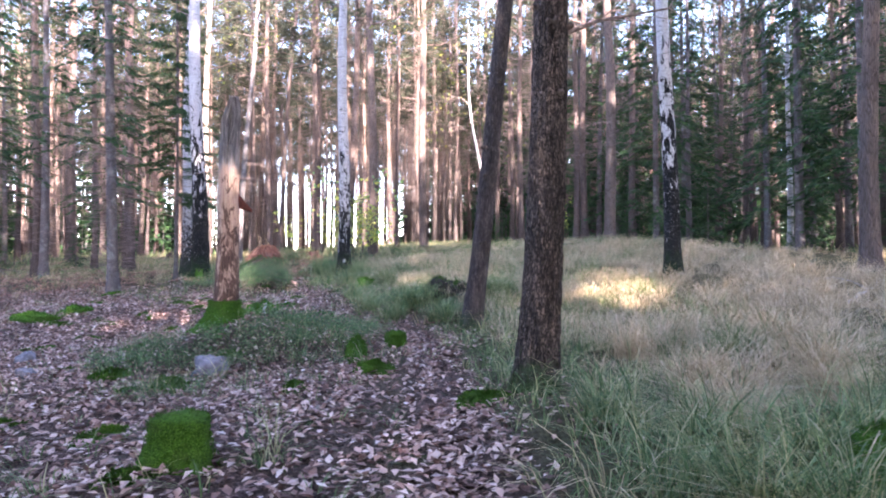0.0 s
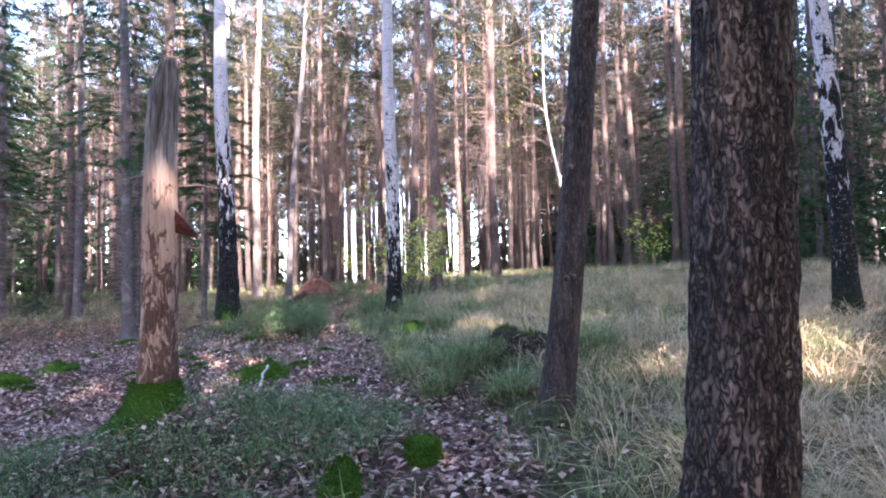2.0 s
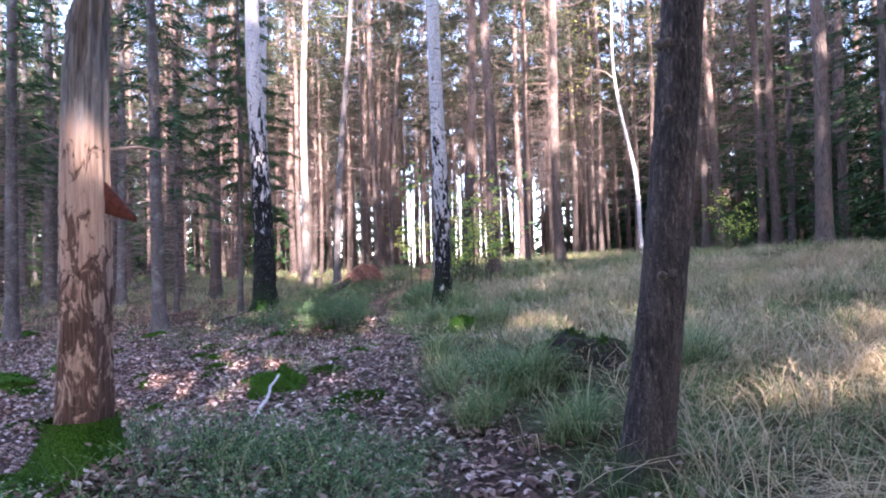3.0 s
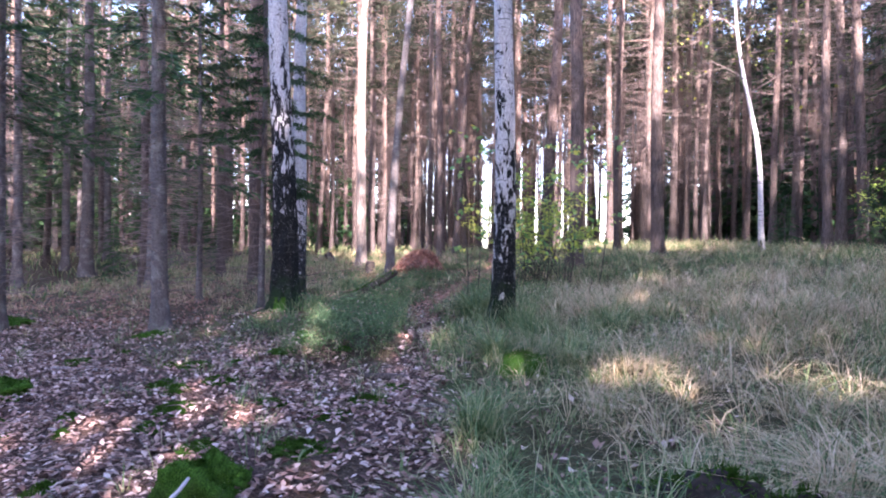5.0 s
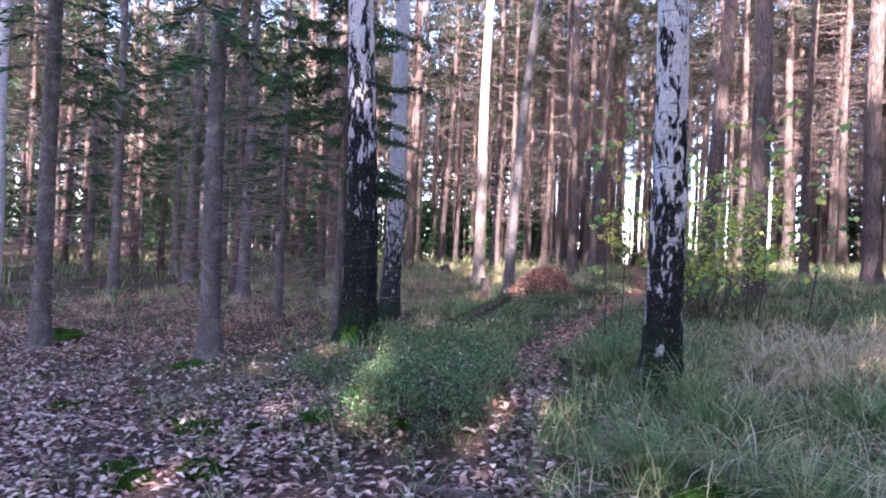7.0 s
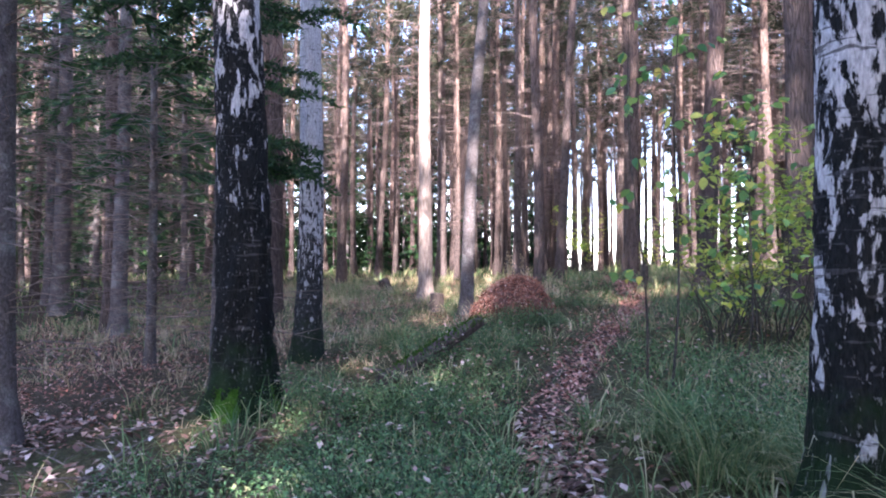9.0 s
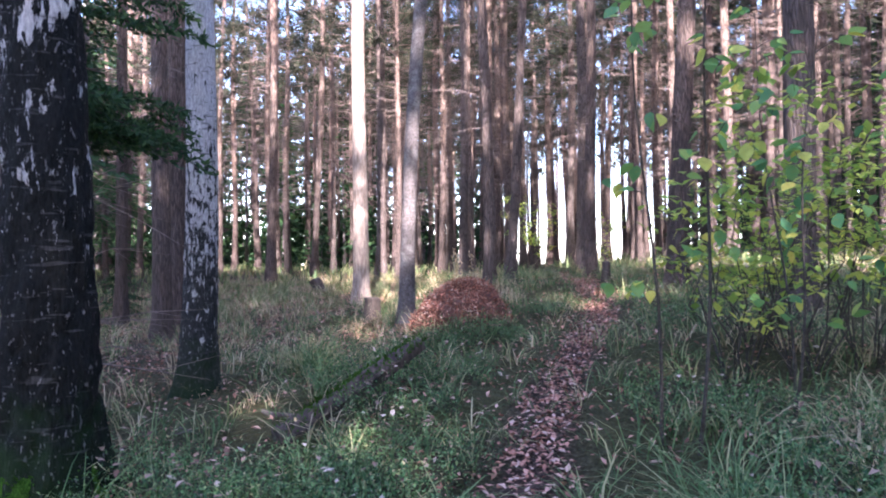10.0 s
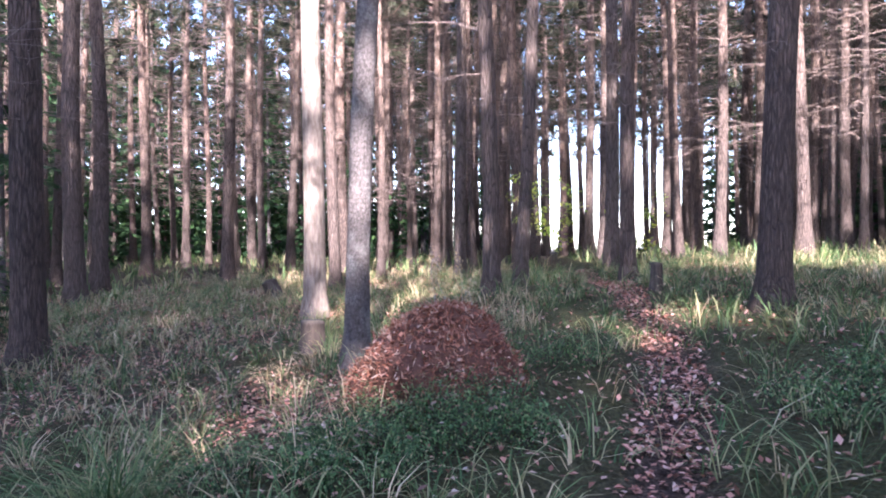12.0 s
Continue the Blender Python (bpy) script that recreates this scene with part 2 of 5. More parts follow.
SPRUCE_NEEDLES = make_islands("spruce_needles", [(0.0, (0.010, 0.030, 0.013)), (0.6, (0.030, 0.078, 0.028)), (1.0, (0.085, 0.15, 0.048))], 0.75, 0.25)
BIRCH_LEAVES = make_islands("birch_leaves", [(0.0, (0.10, 0.15, 0.03)), (0.6, (0.22, 0.26, 0.05)), (1.0, (0.45, 0.38, 0.06))], 0.6, 0.45)
DRY_GRASS = make_islands("dry_grass", [(0.0, (0.10, 0.085, 0.04)), (0.25, (0.36, 0.28, 0.15)), (0.6, (0.62, 0.48, 0.30)), (0.85, (0.72, 0.58, 0.42)), (1.0, (0.78, 0.70, 0.60))], 0.7, 0.35, 0.4)
GREEN_GRASS = make_islands("green_grass", [(0.0, (0.025, 0.06, 0.02)), (0.35, (0.09, 0.165, 0.06)), (0.62, (0.21, 0.28, 0.115)), (0.8, (0.42, 0.38, 0.2)), (1.0, (0.62, 0.55, 0.42))], 0.6, 0.35, 0.3)
LITTER = make_islands("fallen_leaves", [(0.0, (0.03, 0.018, 0.015)), (0.32, (0.19, 0.105, 0.082)), (0.62, (0.41, 0.265, 0.215)), (0.87, (0.63, 0.49, 0.43)), (1.0, (0.80, 0.73, 0.66))], 0.65, 0.15, 0.2)
RED_LITTER = make_islands("reddish_fallen_leaves", [(0.0, (0.07, 0.03, 0.024)), (0.3, (0.36, 0.155, 0.11)), (0.7, (0.60, 0.31, 0.24)), (0.93, (0.60, 0.42, 0.35)), (1.0, (0.75, 0.63, 0.55))], 0.75, 0.0, 0.15)
BILBERRY = make_islands("bilberry_leaves", [(0.0, (0.014, 0.042, 0.016)), (0.45, (0.07, 0.16, 0.058)), (0.82, (0.2, 0.33, 0.13)), (0.9, (0.26, 0.33, 0.14)), (0.95, (0.5, 0.38, 0.22)), (1.0, (0.62, 0.5, 0.36))], 0.5, 0.3, 0.1)
ANT_BITS = make_islands("ant_hill_needles", [(0.0, (0.07, 0.03, 0.022)), (0.4, (0.32, 0.125, 0.08)), (0.75, (0.54, 0.26, 0.18)), (0.87, (0.60, 0.40, 0.32)), (1.0, (0.80, 0.66, 0.56))], 0.85, 0.0, 0.1)
ANT_CORE = make_plain("ant_hill_core", (0.05, 0.024, 0.018), (0.16, 0.072, 0.05), 60)
SAPLING_LEAF = make_leaf("sapling_leaf", [(0.0, (0.10, 0.26, 0.11)), (0.4, (0.20, 0.40, 0.12)), (0.72, (0.34, 0.48, 0.12)), (0.88, (0.72, 0.70, 0.14)), (1.0, (0.80, 0.68, 0.14))])
SHRUB_LEAVES = make_islands("shrub_leaves", [(0.0, (0.15, 0.27, 0.06)), (0.4, (0.33, 0.46, 0.09)), (0.75, (0.62, 0.66, 0.13)), (1.0, (0.82, 0.76, 0.18))], 0.5, 0.5)
FLOOR = make_ground()


# ---- plan ----
PATH = [(0.0, -40.0), (0.0, -6.0), (0.15, 0.0), (0.5, 3.5), (0.53, 5.3), (0.6, 7.4), (0.5, 8.9), (0.0, 10.8), (-0.8, 12.4), (-1.3, 13.8), (-1.75, 15.8), (-2.1, 17.7), (-2.45, 19.0),
        (-2.55, 21.0), (-2.4, 23.5), (-2.3, 25.0), (-2.45, 26.8), (-3.0, 30.0), (-4.5, 37.0), (-8.0, 60.0)]
SLOPE = (0.81, 1.066, 1.906, -0.156, 0.182, 0.413, -0.698, -1.219, -0.842, -0.651)
# hummocks and hollows: x, y, radius, height
HUMMOCKS = [(-1.9, 8.6, 0.75, 0.36), (-1.1, 8.5, 0.9, 0.14), (1.5, 11.4, 0.9, 0.2), (-4.7, 18.4, 0.9, 0.22), (-4.4, 11.8, 1.8, -0.2), (-4.1, 24.6, 0.9, 0.18), (-2.9, 16.9, 0.8, 0.12),
            (-3.9, 28.6, 1.6, 0.2), (8.0, 21.0, 3.0, 0.25), (-1.2, 4.2, 0.6, 0.05), (-0.9, 17.4, 0.7, 0.08), (-5.4, 24.0, 1.4, -0.15), (-3.8, 20.6, 0.9, 0.16), (-2.6, 16.3, 0.55, 0.24), (-3.4, 18.5, 0.8, 0.12), (-1.5, 19.5, 0.7, 0.1)]


def off_path(x, y):
    """Metres to the right of the path's middle (left: below nought)."""
    x, y = np.asarray(x, float), np.asarray(y, float)
    mid = np.interp(y, [p[1] for p in PATH], [p[0] for p in PATH])
    return x - mid


def path_half(y):
    """Half the path's width: broad in the hollow, a narrow tread between the bushes."""
    return np.interp(y, [0, 9, 14, 16.8, 30], [0.42, 0.42, 0.5, 0.23, 0.24])


def gz(x, y):
    x, y = np.asarray(x, float), np.asarray(y, float)
    u, v = np.tanh(x / 12), np.tanh((y - 15) / 20)
    c = SLOPE
    z = c[0] + c[1] * u + c[2] * v + c[3] * u * u + c[4] * u * v + c[5] * v * v + c[6] * u * u * v + c[7] * v * v * u + c[8] * v ** 3 + c[9] * u ** 3
    for hx, hy, r, h in HUMMOCKS:
        z = z + h * np.exp(-((x - hx) ** 2 + (y - hy) ** 2) / (r * r))
    d = off_path(x, y)
    z = z - 0.08 * np.exp(-(d / 0.34) ** 2)
    z = z + 0.035 * np.sin(1.7 * x + 0.6 * y) * np.sin(1.3 * y - 0.5 * x) + 0.018 * np.sin(4.1 * x + 1.1) * np.sin(3.7 * y) * np.minimum(1, np.abs(d))
    return z


def gp(x, y, dz=0.0):
    return Vector((x, y, float(gz(x, y)) + dz))


# ---- mesh helpers ----
def mesh_np(name, verts, faces, mat=None, smooth=False):
    verts, faces = np.asarray(verts, np.float32).reshape(-1, 3), np.asarray(faces, np.int32)
    k, n = faces.shape[1], len(faces)
    me = bpy.data.meshes.new(name)
    me.vertices.add(len(verts))
    me.vertices.foreach_set("co", verts.ravel())
    me.loops.add(n * k)
    me.loops.foreach_set("vertex_index", faces.ravel())
    me.polygons.add(n)
    me.polygons.foreach_set("loop_start", np.arange(n, dtype=np.int32) * k)
    if smooth:
        me.polygons.foreach_set("use_smooth", np.ones(n, bool))
    me.update(calc_edges=True)
    if mat:
        me.materials.append(mat)
    return me


class Heap:
    """Collects triangles of one mesh."""

    def __init__(self):
        self.v, self.f, self.n = [], [], 0

    def add(self, v, f):
        v, f = np.asarray(v, float).reshape(-1, 3), np.asarray(f, int)
        if f.shape[1] == 4:
            f = np.concatenate([f[:, [0, 1, 2]], f[:, [0, 2, 3]]])
        self.v.append(v)
        self.f.append(f + self.n)
        self.n += len(v)
        return self

    def mesh(self, name, mat, smooth=False):
        return mesh_np(name, np.concatenate(self.v), np.concatenate(self.f), mat, smooth)


def tube(points, radii, sides=6, rough=None, cap=True):
    """A round, tapered tube along points; rough(angle, z) scales the radius."""
    p = np.asarray(points, float)
    n = len(p)
    d = np.gradient(p, axis=0)
    d /= np.linalg.norm(d, axis=1)[:, None] + 1e-9
    ref = np.where(np.abs(d[:, 2:3]) > 0.8, [[1.0, 0, 0]], [[0, 0, 1.0]])
    a = np.cross(d, ref)
    a /= np.linalg.norm(a, axis=1)[:, None] + 1e-9
    b = np.cross(d, a)
    ang = np.arange(sides) * 2 * np.pi / sides
    r = np.asarray(radii, float)[:, None] * np.ones((1, sides))
    if rough is not None:
        r = r * rough(np.broadcast_to(ang, (n, sides)), np.broadcast_to(p[:, 2:3], (n, sides)))
    v = p[:, None, :] + r[..., None] * (a[:, None, :] * np.cos(ang)[None, :, None] + b[:, None, :] * np.sin(ang)[None, :, None])
    i = np.arange(n - 1)[:, None] * sides
    j = np.arange(sides)[None, :]
    k = (j + 1) % sides
    f = np.stack([i + j, i + k, i + sides + k, i + sides + j], -1).reshape(-1, 4)
    v = v.reshape(-1, 3)
    f = np.concatenate([f[:, [0, 1, 2]], f[:, [0, 2, 3]]])
    if cap:
        v = np.concatenate([v, p[-1:]])
        top = (n - 1) * sides
        f = np.concatenate([f, np.stack([top + j[0], top + k[0], np.full(sides, n * sides)], -1)])
    return v, f


def blades(root, heading, tall, wide, bend):
    """Grass: each blade a tapering ribbon that arches over."""
    n = len(root)
    s = np.array([0.0, 0.4, 0.75, 1.0])
    out = np.stack([np.cos(heading), np.sin(heading), np.zeros(n)], -1)
    side = np.stack([-np.sin(heading), np.cos(heading), np.zeros(n)], -1)
    mid = root[:, None, :] + out[:, None, :] * (tall * bend)[:, None, None] * (s ** 1.7)[None, :, None]
    mid[..., 2] += tall[:, None] * (s[None, :] - 0.55 * np.minimum(bend, 1.3)[:, None] * s[None, :] ** 2.4)
    w = wide[:, None] * np.array([0.8, 1.0, 0.6])[None, :]
    left = mid[:, :3] - side[:, None, :] * w[..., None] / 2
    right = mid[:, :3] + side[:, None, :] * w[..., None] / 2
    v = np.stack([left[:, 0], right[:, 0], left[:, 1], right[:, 1], left[:, 2], right[:, 2], mid[:, 3]], 1)
    f = np.array([[0, 1, 3], [0, 3, 2], [2, 3, 5], [2, 5, 4], [4, 5, 6]])
    return v.reshape(-1, 3), (np.arange(n)[:, None, None] * 7 + f[None]).reshape(-1, 3)


def flakes(root, yaw, size, tilt, curl, slim=0.6):
    """Leaves lying about: folded, curled lozenges."""
    n = len(root)
    c, s = np.cos(yaw), np.sin(yaw)
    x = np.stack([c * np.cos(tilt), s * np.cos(tilt), np.sin(tilt)], -1)
    y = np.stack([-s, c, np.zeros(n)], -1)
    up = np.stack([-c * np.sin(tilt), -s * np.sin(tilt), np.cos(tilt)], -1)
    L, W, C = size[:, None], (size * slim)[:, None], (size * curl)[:, None]
    v = np.stack([root - x * L / 2, root - y * W / 2 + up * C, root + x * L / 2 + up * C * 0.6, root + y * W / 2 + up * C, root], 1)
    f = np.array([[0, 4, 1], [1, 4, 2], [2, 4, 3], [3, 4, 0]])
    return v.reshape(-1, 3), (np.arange(n)[:, None, None] * 5 + f[None]).reshape(-1, 3)


def needles(centre, way, length, width):
    """Narrow triangles from centre along way."""
    n = len(centre)
    way = way / (np.linalg.norm(way, axis=1)[:, None] + 1e-9)
    side = np.cross(way, rng.normal(size=(n, 3)))
    side /= np.linalg.norm(side, axis=1)[:, None] + 1e-9
    side *= (width / 2)[:, None]
    mid = centre + way * (length * 0.45)[:, None]
    v = np.stack([centre, mid - side, centre + way * length[:, None], mid + side], 1)
    f = np.array([[0, 1, 2], [0, 2, 3]])
    return v.reshape(-1, 3), (np.arange(n)[:, None, None] * 4 + f[None]).reshape(-1, 3)


def part(name, me, parent, label=""):
    ob = new(name, me)
    ob.parent = parent
    return tagged(ob, label) if label else ob


def empty(name, m, label, category, group=""):
    ob = new(name)
    ob.matrix_world = m
    ob.empty_display_size = 0.2
    return tagged(ob, label, category, group)


# ---- ground ----
def spread(lo, hi, step, far):
    core = list(np.arange(lo, hi, step))
    out, s = [], step
    q = hi
    while q < far:
        out.append(q)
        s *= 1.09
        q += s
    back, s, q = [], step, lo - step
    while q > -far:
        back.append(q)
        s *= 1.09
        q -= s
    return np.array(back[::-1] + core + out)


def build_ground():
    xs, ys = spread(-7.5, 5.5, 0.15, 900), spread(0.0, 28.0, 0.15, 900)
    X, Y = np.meshgrid(xs, ys)
    Z = gz(X, Y)
    near = (np.abs(X) < 14) & (Y > -4) & (Y < 36)
    Z = Z + np.where(near, 0.02 * np.array(rng.normal(size=X.shape)), 0)
    nx = len(xs)
    i, j = np.meshgrid(np.arange(len(ys) - 1), np.arange(nx - 1), indexing="ij")
    a = (i * nx + j).ravel()
    me = mesh_np("ground", np.stack([X, Y, Z], -1), np.stack([a, a + 1, a + nx + 1, a + nx], -1), FLOOR, True)
    at = me.attributes.new("litter", "FLOAT", "POINT")
    at.data.foreach_set("value", litter_share(X, Y).astype(np.float32).ravel())
    tagged(new("ground", me), "forest floor of leaf litter, moss and rough grass", "ground", kind="structure")


def litter_share(x, y):
    """How far the floor is bare leaf litter rather than turf: the path, and the hollow beside it."""
    d = off_path(x, y)
    path = np.exp(-(d / path_half(y)) ** 4)
    hollow = 1 / (1 + np.exp(np.clip(4 * (d + 0.3), -30, 30))) * 1 / (1 + np.exp(np.clip(1.6 * (y - 17.0), -30, 30)))
    left = 1 / (1 + np.exp(np.clip(3 * (x + 6.5), -30, 30))) * 0.6
    ant = np.exp(-(((x + 5.4) / 1.6) ** 2 + ((y - 24.2) / 0.8) ** 2))
    right = 0.1
    return np.clip(np.maximum.reduce([path, hollow, left, ant, np.full_like(d, right)]), 0, 1)


build_ground()


# ---- trees: shared shapes ----
def limb(heap, start, way, length, r, sag=0.0, sides=3, steps=3):
    """A tapering branch; returns the points along it."""
    way = np.asarray(way, float) / np.linalg.norm(way)
    s = np.linspace(0, 1, steps + 1)
    p = np.asarray(start, float) + way * (s * length)[:, None]
    p[:, 2] -= sag * length * s ** 2
    p[1:] += rng.normal(size=(steps, 3)) * length * 0.035
    heap.add(*tube(p, r * (1 - 0.85 * s), sides, cap=False))
    return p


def trunk_line(height, lean, rings, wobble):
    z = np.linspace(0, 1, rings) ** 1.25 * height
    ph = rng.uniform(0, 6.28, 2)
    x = lean[0] * z + wobble * np.sin(z * 0.55 + ph[0]) - wobble * np.sin(ph[0])
    y = lean[1] * z + wobble * np.sin(z * 0.47 + ph[1]) - wobble * np.sin(ph[1])
    return np.stack([x, y, z], -1)


def flare(z, r, height, foot=0.55, tall=0.22):
    return r * (1 - 0.72 * z / height) * (1 + foot * np.exp(-z / tall))


def dead_branches(line, r, height, lo, hi, count, longest):
    h = Heap()
    for _ in range(count):
        z = rng.uniform(lo, hi)
        k = [np.interp(z, line[:, 2], line[:, q]) for q in (0, 1)]
        a = rng.uniform(0, 6.283)
        length = longest * rng.uniform(0.25, 1.0)
        p = limb(h, (*k, z), (math.cos(a), math.sin(a), rng.uniform(-0.25, 0.45)), length, 0.005 + 0.004 * length, rng.uniform(-0.1, 0.3))
        for _ in range(2 if length > 0.5 else 1):
            q = p[rng.integers(1, 3)]
            b = a + rng.uniform(-1.1, 1.1)
            limb(h, q, (math.cos(b), math.sin(b), rng.uniform(-0.3, 0.4)), length * 0.45, 0.005, 0.1, 3, 1)
    return h


def pine_crown(line, height, lo, limbs, reach, tufts, blade=((0.18, 0.38), (0.022, 0.042)), spray=12):
    wood, green = Heap(), Heap()
    c, w = [], []
    for k in range(limbs):
        z = lo + (height - lo) * (k + rng.uniform(0, 0.8)) / limbs
        base = [np.interp(z, line[:, 2], line[:, q]) for q in (0, 1)]
        a = k * 2.4 + rng.uniform(-0.4, 0.4)
        length = reach * (1 - 0.6 * ((z - lo) / (height - lo)) ** 2) * rng.uniform(0.6, 1.1)
        p = limb(wood, (*base, z), (math.cos(a), math.sin(a), 0.35), length, 0.035, 0.1)
        for _ in range(tufts):
            s = rng.uniform(0.35, 1.05)
            q = p[0] + (p[-1] - p[0]) * s + rng.normal(size=3) * (0.22, 0.22, 0.16)
            for _ in range(spray):
                c.append(q + rng.normal(size=3) * 0.05)
                w.append(rng.normal(size=3) + (0.5 * math.cos(a), 0.5 * math.sin(a), 0.5))
    n = len(c)
    green.add(*needles(np.array(c), np.array(w), rng.uniform(*blade[0], n), rng.uniform(*blade[1], n)))
    return wood, green


def spruce_boughs(line, height, lo, step, per, reach, density, droop=0.35, blade=(0.05, 0.095), long=1.0):
    wood, green = Heap(), Heap()
    c, w, ln = [], [], []
    z = lo
    while z < height - 0.3:
        size = reach * (1 - (z - lo * 0.3) / (height - lo * 0.3)) + 0.25
        for k in range(per):
            a = rng.uniform(0, 6.283)
            base = [np.interp(z, line[:, 2], line[:, q]) for q in (0, 1)]
            length = size * rng.uniform(0.65, 1.1)
            p = limb(wood, (*base, z + rng.uniform(-0.15, 0.15)), (math.cos(a), math.sin(a), rng.uniform(-0.1, 0.15)), length, 0.016, droop, 3, 2)
            m = max(4, int(density * length))
            for s in np.linspace(0.22, 1.0, m):
                i = min(int(s * 2), 1)
                q = p[i] + (p[i + 1] - p[i]) * (s * 2 - i)
                for side in (-1, 1):
                    b = a + side * rng.uniform(0.5, 1.1)
                    c.append(q)
                    w.append((math.cos(b), math.sin(b), rng.uniform(-0.75, 0.05)))
                    ln.append((0.42 - 0.22 * s) * rng.uniform(0.7, 1.2) * min(1.2, 0.5 + length * 0.4) * long)
        z += step * rng.uniform(0.8, 1.2)
    n = len(c)
    green.add(*needles(np.array(c), np.array(w), np.array(ln), rng.uniform(*blade, n)))
    return wood, green


def birch_crown(line, height, lo, limbs, reach):
    wood, green = Heap(), Heap()
    c = []
    for k in range(limbs):
        z = lo + (height - lo) * k / limbs
        base = [np.interp(z, line[:, 2], line[:, q]) for q in (0, 1)]
        a = k * 2.4
        length = reach * rng.uniform(0.6, 1.1) * (1 - 0.5 * k / limbs)
        p = limb(wood, (*base, z), (math.cos(a), math.sin(a), 1.0), length, 0.02, 0.35)
        for _ in range(3):
            b = a + rng.uniform(-1, 1)
            q = limb(wood, p[rng.integers(1, 4)], (math.cos(b), math.sin(b), 0.1), length * 0.5, 0.008, 0.5)
            c.extend(q[-1] + rng.normal(size=3) * 0.3 for _ in range(9))
    c = np.array(c)
    n = len(c)
    green.add(*flakes(c, rng.uniform(0, 6.28, n), rng.uniform(0.07, 0.11, n), rng.uniform(-1.2, 1.2, n), rng.uniform(-0.1, 0.2, n), 0.8))
    return wood, green


def plain_rough(depth, seed):
    def f(a, z):
        return 1 + depth * (np.sin(3 * a + seed + z * 0.8) * 0.5 + np.sin(7 * a - z * 2.1 + seed) * 0.3 + np.sin(11 * a + z * 5.3) * 0.2)
    return f


def bark_rough(depth, seed, plates=15, stretch=2.2):
    """Long upright plates with sunk fissures."""
    def f(a, z):
        u = a * plates / 6.283 + 0.35 * np.sin(z * 2.3 + seed) + 0.25 * np.sin(z * 7.1 + 2 * a)
        ridge = np.abs(np.sin(np.pi * u)) ** 0.6
        cross = np.abs(np.sin(z * stretch * 3.1 + 2.3 * np.floor(u) + seed)) ** 0.35
        grain = rng.normal(size=a.shape) * 0.12
        foot = 0.16 * np.exp(-z / 0.3) * np.sin(4 * a + seed)
        return 1 + depth * (ridge * cross - 0.5 + grain) + foot + 0.02 * np.sin(2 * a + seed)
    return f


def spread_trees(kind, proto_list, spots, label, group):
    """Copies of the shared shapes: x, y, turn, size."""
    for x, y, turn, size in spots:
        k = int(rng.integers(len(proto_list)))
        ob = copy_thing(proto_list[k], Matrix.Translation(gp(x, y, -0.06)) @ Matrix.Rotation(turn, 4, "Z") @ Matrix.Rotation(rng.normal() * 0.02, 4, "X")
                        @ Matrix.Diagonal((size, size, size * rng.uniform(0.92, 1.1), 1)))
        ob.name = kind


def make_pine(x, y, dia, lean=(0, 0), height=18.0, label="tall grey-brown pine with dead lower twigs", twigs=70, longest=1.3, crown=True, rings=16, sides=10, z0=2.6, bark=None):
    ob = empty("pine_tree", Matrix.Translation(gp(x, y, -0.06)), label, "pine tree", "forest pines")
    r = dia / 2
    line = trunk_line(height, lean, rings, 0.05)
    part("trunk", Heap().add(*tube(line, flare(line[:, 2], r * 0.93, height), sides, plain_rough(0.05, rng.uniform(0, 6)))).mesh("trunk", bark or PINE_BARK, True), ob)
    tagged(part("brushwood", dead_branches(line, r, height, z0, height * 0.62, twigs, longest).mesh("brushwood", TWIG), ob, "bare dry twigs"), kind="stuff")
    wood, green = pine_crown(line, height, height * 0.44, 22, 2.2, 12)
    tagged(part("branchwork", wood.mesh("branchwork", PINE_BARK), ob), kind="stuff")
    tagged(part("crown", green.mesh("crown", PINE_NEEDLES), ob, "open green needle crown"), kind="stuff")
    return ob


def make_spruce(x, y, dia, lean=(0, 0), height=14.0, lo=3.6, per=4, reach=2.0, density=7.5, label="grey spruce with bare lower twigs", twigs=100, step=0.42, blade=(0.05, 0.095), long=1.0):
    ob = empty("spruce_tree", Matrix.Translation(gp(x, y, -0.06)), label, "spruce tree", "forest spruces")
    line = trunk_line(height, lean, 16, 0.02)
    part("trunk", Heap().add(*tube(line, flare(line[:, 2], dia / 2 * 0.93, height), 14, plain_rough(0.04, rng.uniform(0, 6)))).mesh("trunk", SPRUCE_BARK, True), ob)
    if twigs:
        tagged(part("brushwood", dead_branches(line, dia / 2, height, 0.7, lo + 1.5, twigs, 1.3).mesh("brushwood", TWIG), ob, "bare dry twigs"), kind="stuff")
    wood, green = spruce_boughs(line, height, lo, step, per, reach, density, 0.35, blade, long)
    tagged(part("branchwork", wood.mesh("branchwork", STEM), ob), kind="stuff")
    tagged(part("crown", green.mesh("crown", SPRUCE_NEEDLES), ob, "drooping dark green needle boughs"), kind="stuff")
    return ob


